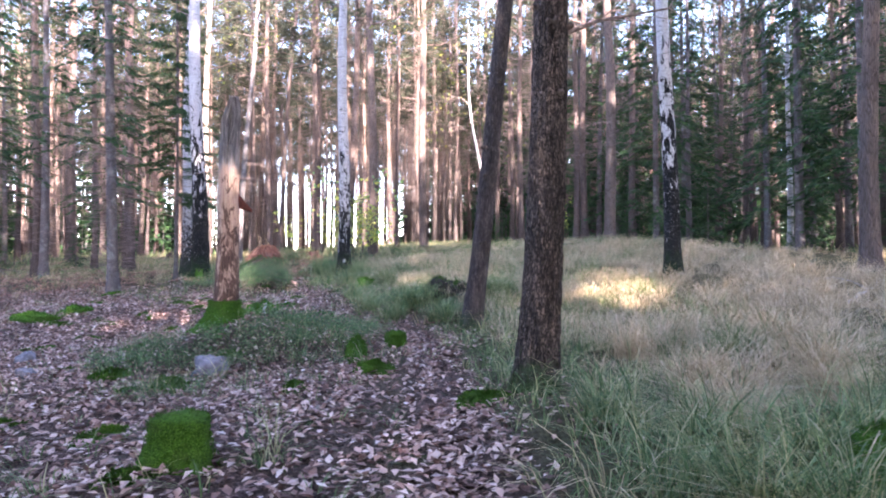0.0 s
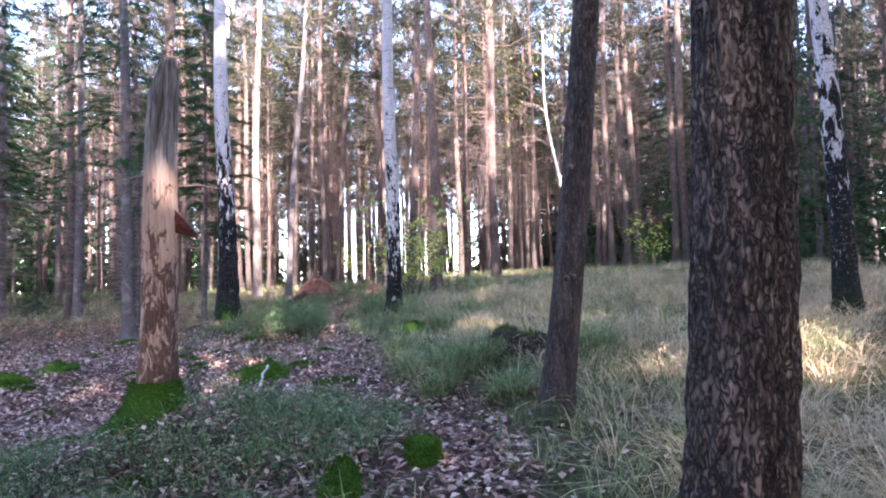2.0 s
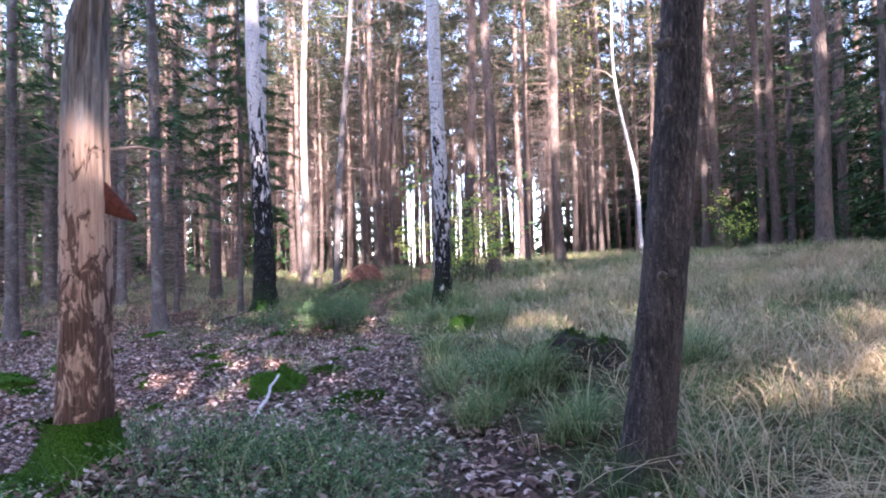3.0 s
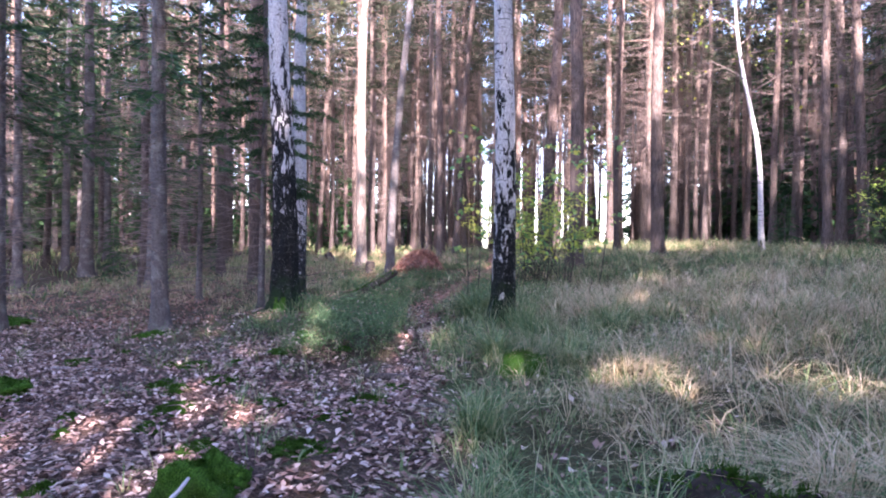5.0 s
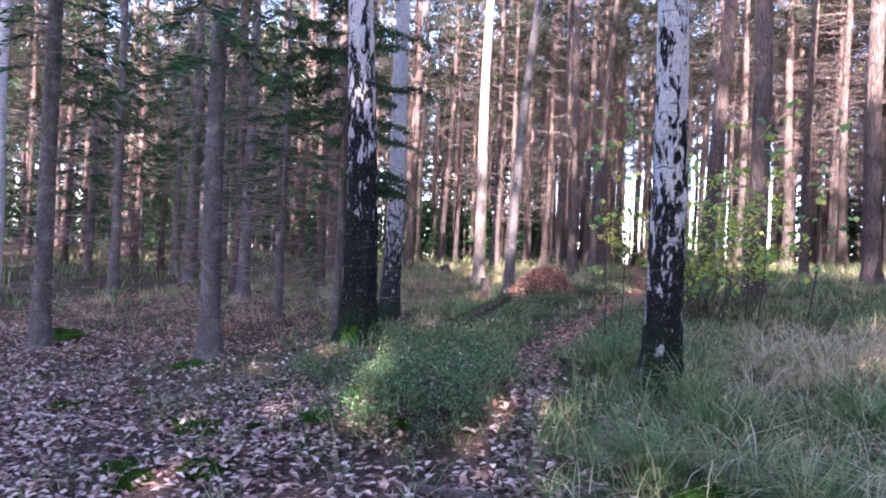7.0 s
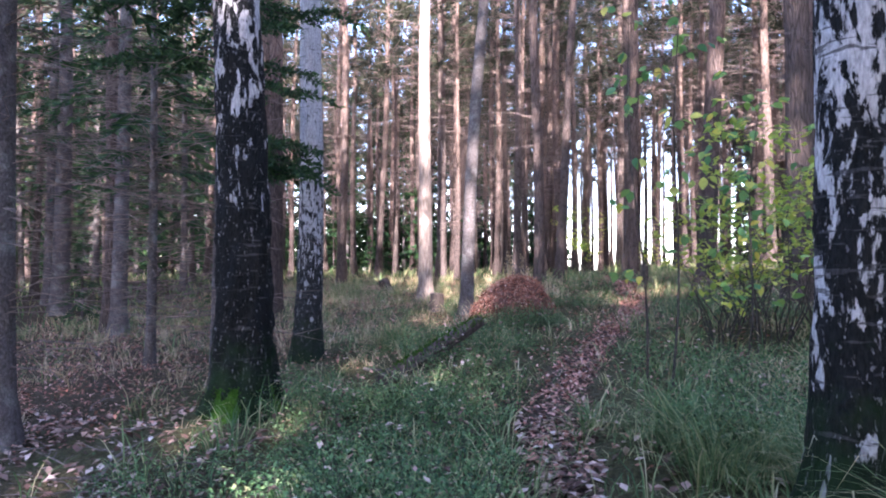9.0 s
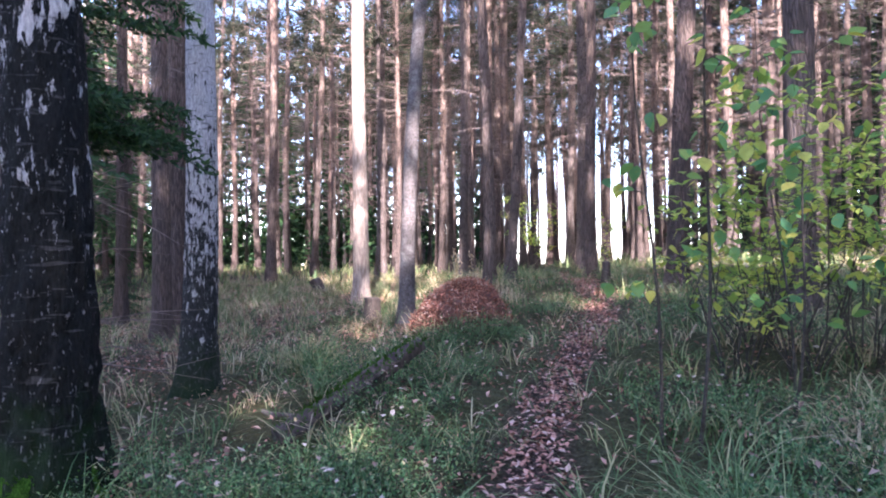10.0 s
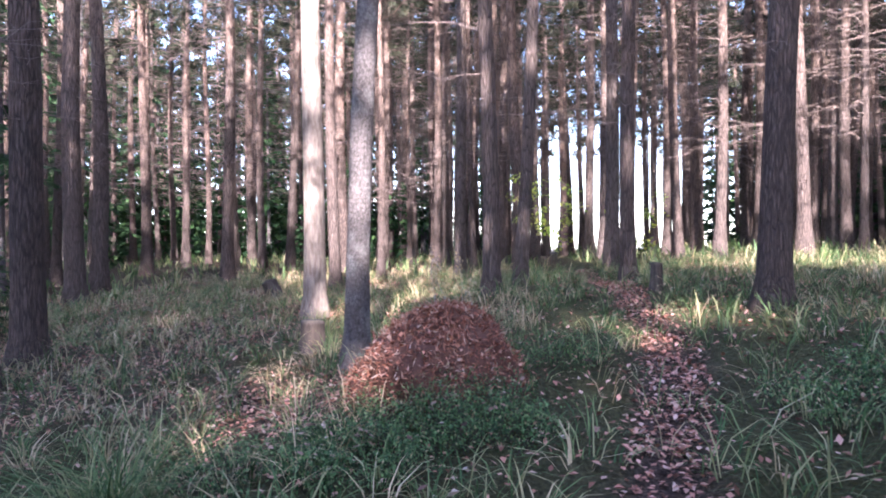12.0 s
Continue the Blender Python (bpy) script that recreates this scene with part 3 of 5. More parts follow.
def make_birch(x, y, dia, bark, lean=(0, 0), height=14.0, label="", rough=0.1, bend=None):
    ob = empty("birch_tree", Matrix.Translation(gp(x, y, -0.06)), label, "birch tree", "birches")
    low = np.arange(0, 5.0, 0.055)
    z = np.concatenate([low, np.linspace(5.0, height, 14)])
    line = np.stack([lean[0] * z + 0.03 * np.sin(z * 0.9), lean[1] * z + 0.02 * np.sin(z * 0.7 + 1), z], -1)
    if bend:
        line[:, 0] += bend * np.sin(z * 0.8) * np.minimum(z, 3) / 3
    seed = rng.uniform(0, 6)
    fis = bark_rough(rough, seed, 11, 1.6)

    def shape(a, zz):
        return 1 + (fis(a, zz) - 1) * np.clip(1.25 - zz / 3.5, 0.15, 1)
    part("trunk", Heap().add(*tube(line, flare(z, dia / 2 * 0.95, height, 0.5, 0.3), 36, shape)).mesh("trunk", bark, True), ob)
    wood, green = birch_crown(line, height, height * 0.45, 12, 2.2)
    tagged(part("branchwork", wood.mesh("branchwork", TWIG), ob), kind="stuff")
    tagged(part("crown", green.mesh("crown", BIRCH_LEAVES), ob, "thin yellow-green leaf crown"), kind="stuff")
    return ob


# ---- trees along the path ----
def make_hero_pine(x, y, dia, lean, bark, label, depth, branches=()):
    ob = empty("pine_tree", Matrix.Translation(gp(x, y, -0.08)), label, "pine tree", "forest pines")
    height = 15.0
    z = np.concatenate([np.arange(0, 4.2, 0.035), np.linspace(4.2, height, 12)])
    line = np.stack([lean[0] * z + 0.02 * np.sin(z * 1.1), lean[1] * z, z], -1)
    trunk = part("trunk", Heap().add(*tube(line, flare(z, dia / 2 * 0.94, height, 0.35, 0.25), 72, bark_rough(depth, 1.3 + x, 19, 3.6))).mesh("trunk", bark, True), ob)
    h = Heap()
    for zz, a, length in branches:
        p = limb(h, (lean[0] * zz, lean[1] * zz, zz), (math.cos(a), math.sin(a), 0.35), length, 0.028, -0.05, 6, 5)
        for _ in range(7):
            q = p[rng.integers(2, 6)]
            b = a + rng.uniform(-1.2, 1.2)
            limb(h, q, (math.cos(b), math.sin(b), rng.uniform(-0.2, 0.5)), length * 0.35, 0.008, 0.1, 4, 3)
    if branches:
        tagged(part("brushwood", h.mesh("brushwood", TWIG), ob, "bare crooked branch"), kind="stuff")
    for _ in range(7):
        zz, a = rng.uniform(1.0, 3.8), rng.uniform(3.4, 6.0)
        c = np.array([lean[0] * zz, lean[1] * zz, zz])
        o = np.array([math.cos(a), math.sin(a), 0.1])
        part("knot", Heap().add(*tube([c + o * dia * 0.36, c + o * dia * 0.47, c + o * dia * 0.53], [0.035, 0.026, 0.012], 7)).mesh("knot", STUMP_WOOD), trunk, "dark broken branch knot")
    wood, green = pine_crown(line, height, 8.6, 13, 1.9, 9)
    tagged(part("branchwork", wood.mesh("branchwork", PINE_BARK), ob), kind="stuff")
    tagged(part("crown", green.mesh("crown", PINE_NEEDLES), ob, "open green needle crown"), kind="stuff")
    return ob


make_hero_pine(1.31, 5.58, 0.36, (0.052, -0.006), HERO_PINE, "thick leaning pine with deeply fissured brown bark and mossy foot", 0.13, [(3.05, 0.25, 1.5)])
make_hero_pine(1.22, 8.95, 0.28, (0.115, -0.012), LEAN_BARK, "slim dark leaning pine beside the path", 0.06)
make_birch(-0.89, 17.33, 0.33, BIRCH_BARK, (0.0, 0.0), label="white birch with black cracked bark at its foot beside the path", rough=0.12)
old_birch = make_birch(-4.76, 18.54, 0.44, OLD_BIRCH_BARK, (-0.022, -0.01), label="old birch, black fissured bark with white patches and mossy foot", rough=0.22)
make_birch(-5.94, 21.38, 0.34, MOTTLED_BIRCH_BARK, (0.013, 0.004), label="mottled grey and white birch trunk", rough=0.09)
make_birch(5.75, 12.65, 0.34, DARK_FOOT_BIRCH_BARK, (-0.027, 0.003), label="birch with dark foot standing in dry grass", rough=0.1)
make_birch(14.3, 22.1, 0.22, SLIM_BIRCH_BARK, (0.0, 0.0), label="slim bright white birch before dark spruces", rough=0.03)
make_birch(4.3, 26.5, 0.15, SLIM_BIRCH_BARK, (-0.09, -0.01), 9.0, "thin crooked pale birch leaning over", 0.03, 0.12)
make_birch(-15.5, 20.4, 0.34, SLIM_BIRCH_BARK, (0.01, 0.0), label="white birch among dark spruces", rough=0.05)

make_spruce(-6.4, 7.3, 0.3, (0.0, 0.0), 14.0, 3.2, 4, 2.9, 11, "tall spruce with wide dark green boughs", 30, 0.45, (0.03, 0.06), 0.8)

# measured pines: x, y, thickness
NEAR_PINES = [(-0.2, 23.75, 0.36), (1.74, 25.6, 0.34), (0.8, 28.5, 0.2), (-2.7, 30.6, 0.27), (-4.46, 28.25, 0.25), (-9.0, 25.2, 0.38), (-8.6, 32.2, 0.26), (-6.1, 32.9, 0.26),
              (-6.3, 35.0, 0.16), (-8.6, 24.3, 0.3), (7.9, 22.3, 0.42), (10.1, 12.9, 0.4), (-13.0, 29.9, 0.4)]
for px, py, pd in NEAR_PINES:
    make_pine(px, py, pd, (rng.normal() * 0.008, rng.normal() * 0.008), rings=22, sides=16)
make_pine(-1.2, 27.1, 0.36, (0.035, 0.01), label="dark straight pine beside the path", rings=22, sides=18)
make_pine(-4.25, 29.28, 0.22, (0.069, 0.02), label="slim grey leaning pine trunk", rings=22, sides=14)
make_pine(-7.0, 28.1, 0.34, (0.012, 0.004), label="pine trunk standing in sunlight, its bark lightened for the sun", twigs=14, rings=22, sides=18, z0=4.0, bark=SUNLIT_PINE_BARK)
make_pine(-5.06, 25.04, 0.24, (0.06, 0.018), label="slim grey pine leaning beside the ant hill", twigs=10, longest=0.35, rings=22, sides=16, z0=1.4, bark=SPRUCE_BARK)

FAR_PINES = [(-16.2, 41.3, 0.32), (-17.4, 47.5, 0.24), (-13.4, 47.0, 0.3), (0.9, 40.9, 0.33), (3.9, 36.3, 0.2), (-16.7, 36.3, 0.33), (-15.0, 40.0, 0.3), (-10.8, 44.1, 0.26), (-4.0, 41.3, 0.33),
             (-3.7, 47.4, 0.24), (-0.7, 43.3, 0.24), (1.2, 45.1, 0.36), (2.3, 40.8, 0.37), (2.3, 38.8, 0.27), (1.9, 34.9, 0.18), (-26.8, 31.3, 0.35), (2.0, 36.4, 0.26), (3.8, 38.3, 0.3),
             (-11.4, 23.6, 0.3), (-13.6, 31.1, 0.36), (-10.2, 25.3, 0.22), (-6.5, 39.5, 0.3), (-5.3, 35.6, 0.34), (-3.4, 37.8, 0.3), (0.6, 34.0, 0.3), (3.0, 35.9, 0.3), (6.7, 33.3, 0.28),
             (-10.7, 37.3, 0.4), (7.2, 30.2, 0.3)]
for name_, px, py, pd, lo_ in (("a", -6.84, 18.13, 0.3, 4.2), ("b", -9.9, 17.8, 0.29, 4.0), ("c", -15.0, 23.1, 0.28, 4.5), ("d", -15.0, 25.6, 0.42, 4.0), ("e", -11.1, 23.5, 0.3, 4.0), ("f", -8.1, 21.1, 0.14, 2.6)):
    make_spruce(px, py, pd, (-0.03 if name_ == "a" else 0.0, 0.0), height=15 if pd > 0.2 else 8, lo=lo_, density=16, twigs=210, blade=(0.025, 0.05), long=0.7)


def fine_spray(green, p, a, reach):
    """Needled side shoots along a bough."""
    c, w = [], []
    for t in np.arange(0.12, 1.0, 0.05 / reach):
        i = min(int(t * (len(p) - 1)), len(p) - 2)
        q = p[i] + (p[i + 1] - p[i]) * (t * (len(p) - 1) - i)
        for side in (-1, 1):
            b = a + side * rng.uniform(0.6, 1.0)
            d = np.array([math.cos(b), math.sin(b), rng.uniform(-0.45, 0.0)])
            long = (0.34 - 0.22 * t) * rng.uniform(0.7, 1.15)
            k = np.arange(0.0, long, 0.014)
            for r in k:
                c.append(q + d * r + (0, 0, -0.5 * r * r))
                w.append(d + rng.normal(size=3) * 0.75)
    n = len(c)
    green.add(*needles(np.array(c), np.array(w), rng.uniform(0.045, 0.075, n), rng.uniform(0.016, 0.026, n)))


def make_bough_spruce(x, y):
    """A slim spruce, bare below but for one low bough, green above."""
    ob = empty("spruce_tree", Matrix.Translation(gp(x, y, -0.06)), "slim spruce with drooping green boughs between the birches", "spruce tree", "forest spruces")
    line = trunk_line(11.0, (0, 0), 16, 0.02)
    part("trunk", Heap().add(*tube(line, flare(line[:, 2], 0.06, 11.0), 12, plain_rough(0.04, 2.0))).mesh("trunk", SPRUCE_BARK, True), ob)
    tagged(part("brushwood", dead_branches(line, 0.06, 11.0, 0.6, 3.4, 60, 1.1).mesh("brushwood", TWIG), ob, "bare dry twigs"), kind="stuff")
    spots = [(2.3, 0.15, 1.1), (2.36, -0.15, 1.05), (2.44, 0.4, 0.95), (2.5, -0.4, 0.9), (2.28, 0.0, 1.0), (2.55, 0.1, 1.05)]
    spots += [(z, k * 2.4 + rng.uniform(-0.5, 0.5), (1.75 - 0.12 * z) * rng.uniform(0.7, 1.1)) for k, z in enumerate(np.arange(3.0, 8.6, 0.1))]
    for z, a, reach in spots:
        wood, green = Heap(), Heap()
        p = limb(wood, (0, 0, z), (math.cos(a), math.sin(a), 0.1), reach, 0.012, 0.3, 4, 5)
        bough = part("bough", wood.mesh("bough", STEM), ob)
        fine_spray(green, p, a, reach)
        tagged(part("needle_spray", green.mesh("needle_spray", SPRUCE_NEEDLES), bough, "dark green needles"), kind="stuff")


make_bough_spruce(-5.62, 19.3)

# shared shapes for the woods around, standing among them
random_pines = [make_pine(px, py, 0.28, twigs=110, rings=12, sides=9, longest=1.7) for px, py in ((9.5, 40.0), (-20.0, 44.0), (12.0, 47.0), (-8.0, 52.0))]
random_spruces = [make_spruce(px, py, 0.26, height=hh, lo=ll, per=4, reach=2.4, density=15.0, twigs=tw, step=0.42, blade=(0.03, 0.06), long=0.85, label="dense dark green spruce")
                  for px, py, hh, ll, tw in ((13.0, 27.5, 14.0, 1.2, 0), (18.5, 27.0, 13.0, 2.2, 16), (-22.0, 33.0, 14.0, 3.2, 30))]
young_spruce = make_spruce(4.6, 54.0, 0.1, height=5.0, lo=0.25, per=5, reach=1.3, density=9, twigs=0, step=0.28, label="low dense young green spruce")

for px, py, pd in FAR_PINES:
    copy_thing(random_pines[int(rng.integers(4))], Matrix.Translation(gp(px, py, -0.06)) @ Matrix.Rotation(rng.uniform(0, 6.28), 4, "Z") @ Matrix.Diagonal((pd / 0.28, pd / 0.28, rng.uniform(0.9, 1.1), 1)))


def scatter(count, area, gap, taken, keep):
    """Random spots at least gap apart, within area (x0, x1, y0, y1), where keep(x, y) holds."""
    got = []
    for _ in range(count * 12):
        if len(got) >= count:
            break
        x, y = rng.uniform(area[0], area[1]), rng.uniform(area[2], area[3])
        if keep(x, y) and all((x - a) ** 2 + (y - b) ** 2 > gap * gap for a, b in taken):
            got.append((x, y))
            taken.append((x, y))
    return got


taken = [(p[0], p[1]) for p in NEAR_PINES + FAR_PINES]


def in_view(x, y):
    return abs(math.degrees(math.atan2(x + 1, y + 2)) + 6) < 52


def open_ground(x, y):
    """The walk and the rooms of grass beside it, where each tree has been placed by itself."""
    return (-17 < x < 5 and 0 < y < 33) or (-4 < x < 13 and 0 < y < 25 and y > 1.1 * x - 1.8) or (abs(x) < 4 and -1.6 < y < 3)


SUNWARD = Vector((to_sun.x, to_sun.y)).normalized()
RISE = math.tan(radians(SUN_EL)) / 1.0
# where the sun gets through to: x, y, height above the floor
SUN_SPOTS = [(-1.92, 8.65, 1.35), (-1.92, 8.65, 1.75), (-7.0, 28.1, 0.3), (-7.0, 28.1, 1.5), (-7.0, 28.1, 3.0), (-7.0, 28.1, 4.5), (-7.0, 28.1, 6.0), (-8.6, 29.5, 0.1), (-7.8, 29.0, 0.1),
             (-9.3, 30.3, 0.1), (-6.2, 28.2, 0.1), (4.6, 9.0, 0.1), (5.6, 10.4, 0.1), (3.7, 8.0, 0.1), (2.2, 25.5, 0.1), (3.0, 26.2, 0.1), (-6.2, 25.4, 0.1), (-7.0, 26.7, 0.1)]


def in_shadow(tree, spot, wide):
    """Whether a pine's crown (x, y, size) stands between the sun and a spot (x, y, z)."""
    dx, dy = tree[0] - spot[0], tree[1] - spot[1]
    far = dx * SUNWARD.x + dy * SUNWARD.y
    h = spot[2] + far * RISE
    t = (h / tree[2] - 7.4) / 8.6
    if far < 3 or not -0.03 < t < 1.0:
        return False
    return abs(dx * SUNWARD.y - dy * SUNWARD.x) < wide * tree[2] * (1 - 0.6 * t * t)


def close_canopy(times):
    """Pines out of sight on the sun's side, set until the floor along the walk lies in shade, but for the sun spots."""
    lit = [(x, y, float(gz(x, y)) + z) for x, y, z in SUN_SPOTS]
    floor = [(x, y, 0.1) for x in np.arange(-7.5, 1.6, 0.85) for y in np.arange(0.5, 27.5, 0.85)]
    floor += [(x, y, 0.1) for x in np.arange(1.6, 7.0, 1.3) for y in np.arange(1.0, 25.0, 1.5)]
    floor += [(-4.76, 18.54, z) for z in (0.5, 1.5, 2.5, 3.5)] + [(-5.94, 21.38, z) for z in (0.5, 2.0)] + [(1.3, 5.5, z) for z in (0.6, 1.6, 2.6)] + [(1.3, 9.0, z) for z in (0.6, 2.0)]
    floor += [(x, y, z) for x in np.arange(8.0, 22.0, 2.0) for y in np.arange(18.0, 30.0, 2.5) for z in (1.0, 5.0)]
    floor += [(x, y, z) for x in np.arange(-17.0, -7.0, 1.6) for y in np.arange(10.0, 27.0, 1.8) for z in (0.2, 3.0, 6.0)]
    floor = [(x, y, float(gz(x, y)) + z) for x, y, z in floor]
    # three added, unseen crowns whose lower edge lets the sun in under them, onto the dead trunk
    stand = [(-1.92 + SUNWARD.x * 13.6 + SUNWARD.y * o, 8.65 + SUNWARD.y * 13.6 - SUNWARD.x * o, 1.5) for o in (-2.0, 0.1, 2.1)]
    for k in rng.permutation(len(floor)):
        spot = floor[k]
        have = sum(in_shadow(tr, spot, 1.35) for tr in stand)
        for _ in range(420):
            if have >= times:
                break
            far, size = rng.uniform(10, 44), rng.uniform(0.85, 1.9)
            off = rng.normal() * 0.5 * size
            tr = (spot[0] + SUNWARD.x * far + SUNWARD.y * off, spot[1] + SUNWARD.y * far - SUNWARD.x * off, size)
            if open_ground(tr[0], tr[1]) or in_view(tr[0], tr[1]) or (tr[0] < 2 and tr[1] > -1.6) or not in_shadow(tr, spot, 1.35):
                continue
            if any((tr[0] - o[0]) ** 2 + (tr[1] - o[1]) ** 2 < 1.2 for o in stand) or any(in_shadow(tr, s, 2.5 if s[1] < 8.8 and s[0] < 0 else 1.5) for s in lit):
                continue
            stand.append(tr)
            have += 1
    return stand


def far_pine(x, y):
    if open_ground(x, y) or not in_view(x, y):
        return False
    az = math.degrees(math.atan2(x, y))
    return math.hypot(x, y) < (82 if -10 < az < 4 else 92)


pine_spots = scatter(200, (-45, 40, 22, 62), 1.8, taken, lambda x, y: far_pine(x, y) and math.hypot(x, y) < 56)
spread_trees("pine_tree", random_pines, [(x, y, rng.uniform(0, 6.28), rng.uniform(0.8, 1.2)) for x, y in pine_spots], "", "")
spread_trees("pine_tree", random_pines, [(x, y, rng.uniform(0, 6.28), rng.uniform(0.7, 1.05)) for x, y in scatter(46, (-14, 9, 33, 58), 1.3, taken, lambda x, y: -15 < math.degrees(math.atan2(x, y)) < 8)], "", "")
spruce_spots = scatter(66, (7, 34, 17, 44), 1.8, taken, lambda x, y: not (x < 13 and y < 24) and math.degrees(math.atan2(x, y)) > 17)
spruce_spots += scatter(66, (-45, -9, 16, 50), 1.9, taken, lambda x, y: math.degrees(math.atan2(x, y)) < -27 and not (-17 < x and y < 30))
spread_trees("spruce_tree", random_spruces, [(x, y, rng.uniform(0, 6.28), rng.uniform(0.8, 1.25)) for x, y in spruce_spots], "", "")
for px, py, ps in ((9.0, 24.5, 0.5), (11.5, 22.5, 0.6), (7.0, 27.5, 0.45), (12.5, 26.0, 0.7), (5.4, 29.0, 0.4), (10.2, 27.8, 0.6), (14.0, 20.5, 0.6), (-11.5, 26.8, 0.4), (-13.2, 24.6, 0.45)):
    copy_thing(young_spruce, Matrix.Translation(gp(px, py, -0.04)) @ Matrix.Rotation(px, 4, "Z") @ Matrix.Diagonal((ps, ps, ps * 0.8, 1)))


# ---- spots of small things ----
MOSS_SPOTS = [(-1.97, 5.2, 0.3, 0.07), (-2.0, 6.7, 0.26, 0.12), (-2.8, 7.4, 0.24, 0.1), (-0.76, 6.2, 0.18, 0.06), (-0.25, 7.5, 0.2, 0.22), (-0.05, 6.9, 0.22, 0.1), (0.9, 5.5, 0.28, 0.07), (-2.05, 12.1, 0.34, 0.26),
              (-6.6, 13.6, 0.45, 0.2), (-4.2, 14.7, 0.22, 0.07), (-3.4, 16.4, 0.2, 0.12), (-0.3, 14.8, 0.26, 0.2), (2.4, 3.0, 0.25, 0.25), (-6.2, 14.5, 0.4, 0.16), (-10.3, 18.4, 0.5, 0.16), (-6.6, 17.6, 0.26, 0.1)]
MOSS_SPREAD = [(rng.uniform(-7.0, -0.6), rng.uniform(3.6, 16.5)) for _ in range(64)]
STICKS = [((-2.04, 4.75), (-1.7, 5.5), 0.022, STICK, "dark fallen branch lying in leaves"), ((-0.52, 5.3), (-0.3, 6.0), 0.025, STICK, "grey fallen branch lying in leaves"),
          ((0.48, 3.95), (0.78, 4.35), 0.014, STICK, "thin stick lying across the path"), ((-3.56, 7.85), (-3.1, 8.4), 0.02, STICK, "dark fallen branch lying in leaves"),
          ((-1.25, 15.08), (-0.8, 15.1), 0.02, STICK, "dark stick at the path's edge"), ((-4.6, 16.5), (-4.1, 17.2), 0.02, STICK, "broken branch among brush"),
          ((-4.9, 16.3), (-4.2, 16.6), 0.015, STICK, "broken branch among brush"), ((-5.2, 16.9), (-4.4, 17.3), 0.018, STICK, "broken branch among brush"),
          ((-6.45, 15.35), (-5.5, 15.5), 0.018, PALE_STICK, "pale fallen branch lying in leaves"), ((5.4, 9.4), (8.2, 11.8), 0.03, STICK, "long fallen branch in dry grass"),
          ((6.7, 9.0), (9.0, 11.2), 0.03, PALE_STICK, "pale fallen branch in dry grass"), ((-4.65, 20.4), (-3.7, 19.95), 0.02, STICK, "dark stick over bilberry")]
LOG_SHORT = [(-2.06, 14.95), (-1.52, 15.0)]
BILBERRY_SPOTS = [(-1.1, 7.9), (-0.8, 8.6), (-1.4, 9.5), (-0.5, 9.1), (-0.7, 8.1), (-1.0, 9.1), (-1.6, 8.1), (-2.3, 8.1), (-2.6, 7.7), (-1.1, 10.0), (-2.7, 8.6), (-0.4, 8.6), (-1.3, 8.9), (-1.6, 9.1), (-0.9, 9.6), (-2.1, 7.7), (-1.5, 7.6), (-0.6, 7.5), (-3.0, 8.1), (-0.2, 9.5), (-2.5, 16.6), (-2.9, 16.9), (-2.5, 17.3),
                  (-3.2, 17.4), (-3.6, 17.9), (-3.0, 17.9), (-3.9, 20.9), (-3.4, 21.4), (-4.3, 21.3), (-3.5, 20.2), (-3.9, 22.9), (-4.5, 22.9), (-3.4, 23.1), (-1.5, 23.4), (-1.0, 23.8), (-0.6, 23.0),
                  (0.6, 11.2), (1.9, 11.2), (2.0, 11.7), (-1.1, 18.6), (-1.6, 18.0), (-0.9, 19.2), (-3.1, 15.9), (-2.0, 6.4), (1.0, 24.5), (-3.2, 24.6), (-4.2, 23.3), (-3.75, 23.25), (-2.9, 19.4), (-3.4, 18.7)]
SAPLINGS = [(-1.81, 19.46, 2.9, 50, (-0.12, -0.1)), (-1.63, 19.38, 3.1, 55, (0.1, -0.15)), (-0.55, 20.1, 2.7, 95, (0.15, -0.2)), (-0.15, 20.3, 2.9, 95, (0.2, 0.1)), (-0.95, 20.5, 2.6, 80, (-0.2, 0.1)), (0.35, 20.0, 2.6, 70, (0.3, 0.0)), (-1.1, 19.9, 2.2, 60, (0.1, -0.2))]
SHRUBS = [(-1.2, 21.1, 1.8, 0.55, 400), (-0.75, 21.2, 2.1, 0.65, 620), (-0.3, 21.3, 2.1, 0.6, 620), (-4.3, 33.0, 2.4, 0.6, 700), (-0.9, 22.0, 1.7, 0.6, 400), (-2.6, 34.0, 1.6, 0.5, 400), (6.3, 24.0, 1.8, 0.7, 400)]
BILBERRY_SPOTS += [(-2.5, 15.8), (-2.45, 16.1), (-2.6, 16.2), (-2.6, 16.6), (-2.8, 16.4), (-2.75, 16.0), (-2.9, 16.7), (-2.7, 16.9)]
BILBERRY_SPOTS += [(x + rng.uniform(-0.2, 0.2), y + rng.uniform(-0.2, 0.2)) for x, y in itertools.product((-4.3, -3.8, -3.3, -2.95), (17.5, 18.1, 18.7, 19.3, 19.9, 20.5)) if rng.uniform() < 0.62]
BILBERRY_SPOTS += [(x + rng.uniform(-0.15, 0.15), y + rng.uniform(-0.2, 0.2)) for x, y in itertools.product((-1.7, -1.2), (18.4, 19.0, 19.6, 20.2)) if rng.uniform() < 0.7]
BILBERRY_SPOTS += [(x + rng.uniform(-0.2, 0.2), y + rng.uniform(-0.2, 0.2)) for x, y in itertools.product((-4.6, -4.0, -3.4), (21.9, 22.6, 23.2)) if rng.uniform() < 0.35]
BILBERRY_SPOTS = [q for q in BILBERRY_SPOTS if q[1] < 15 or abs(float(off_path(*q))) > 0.62]
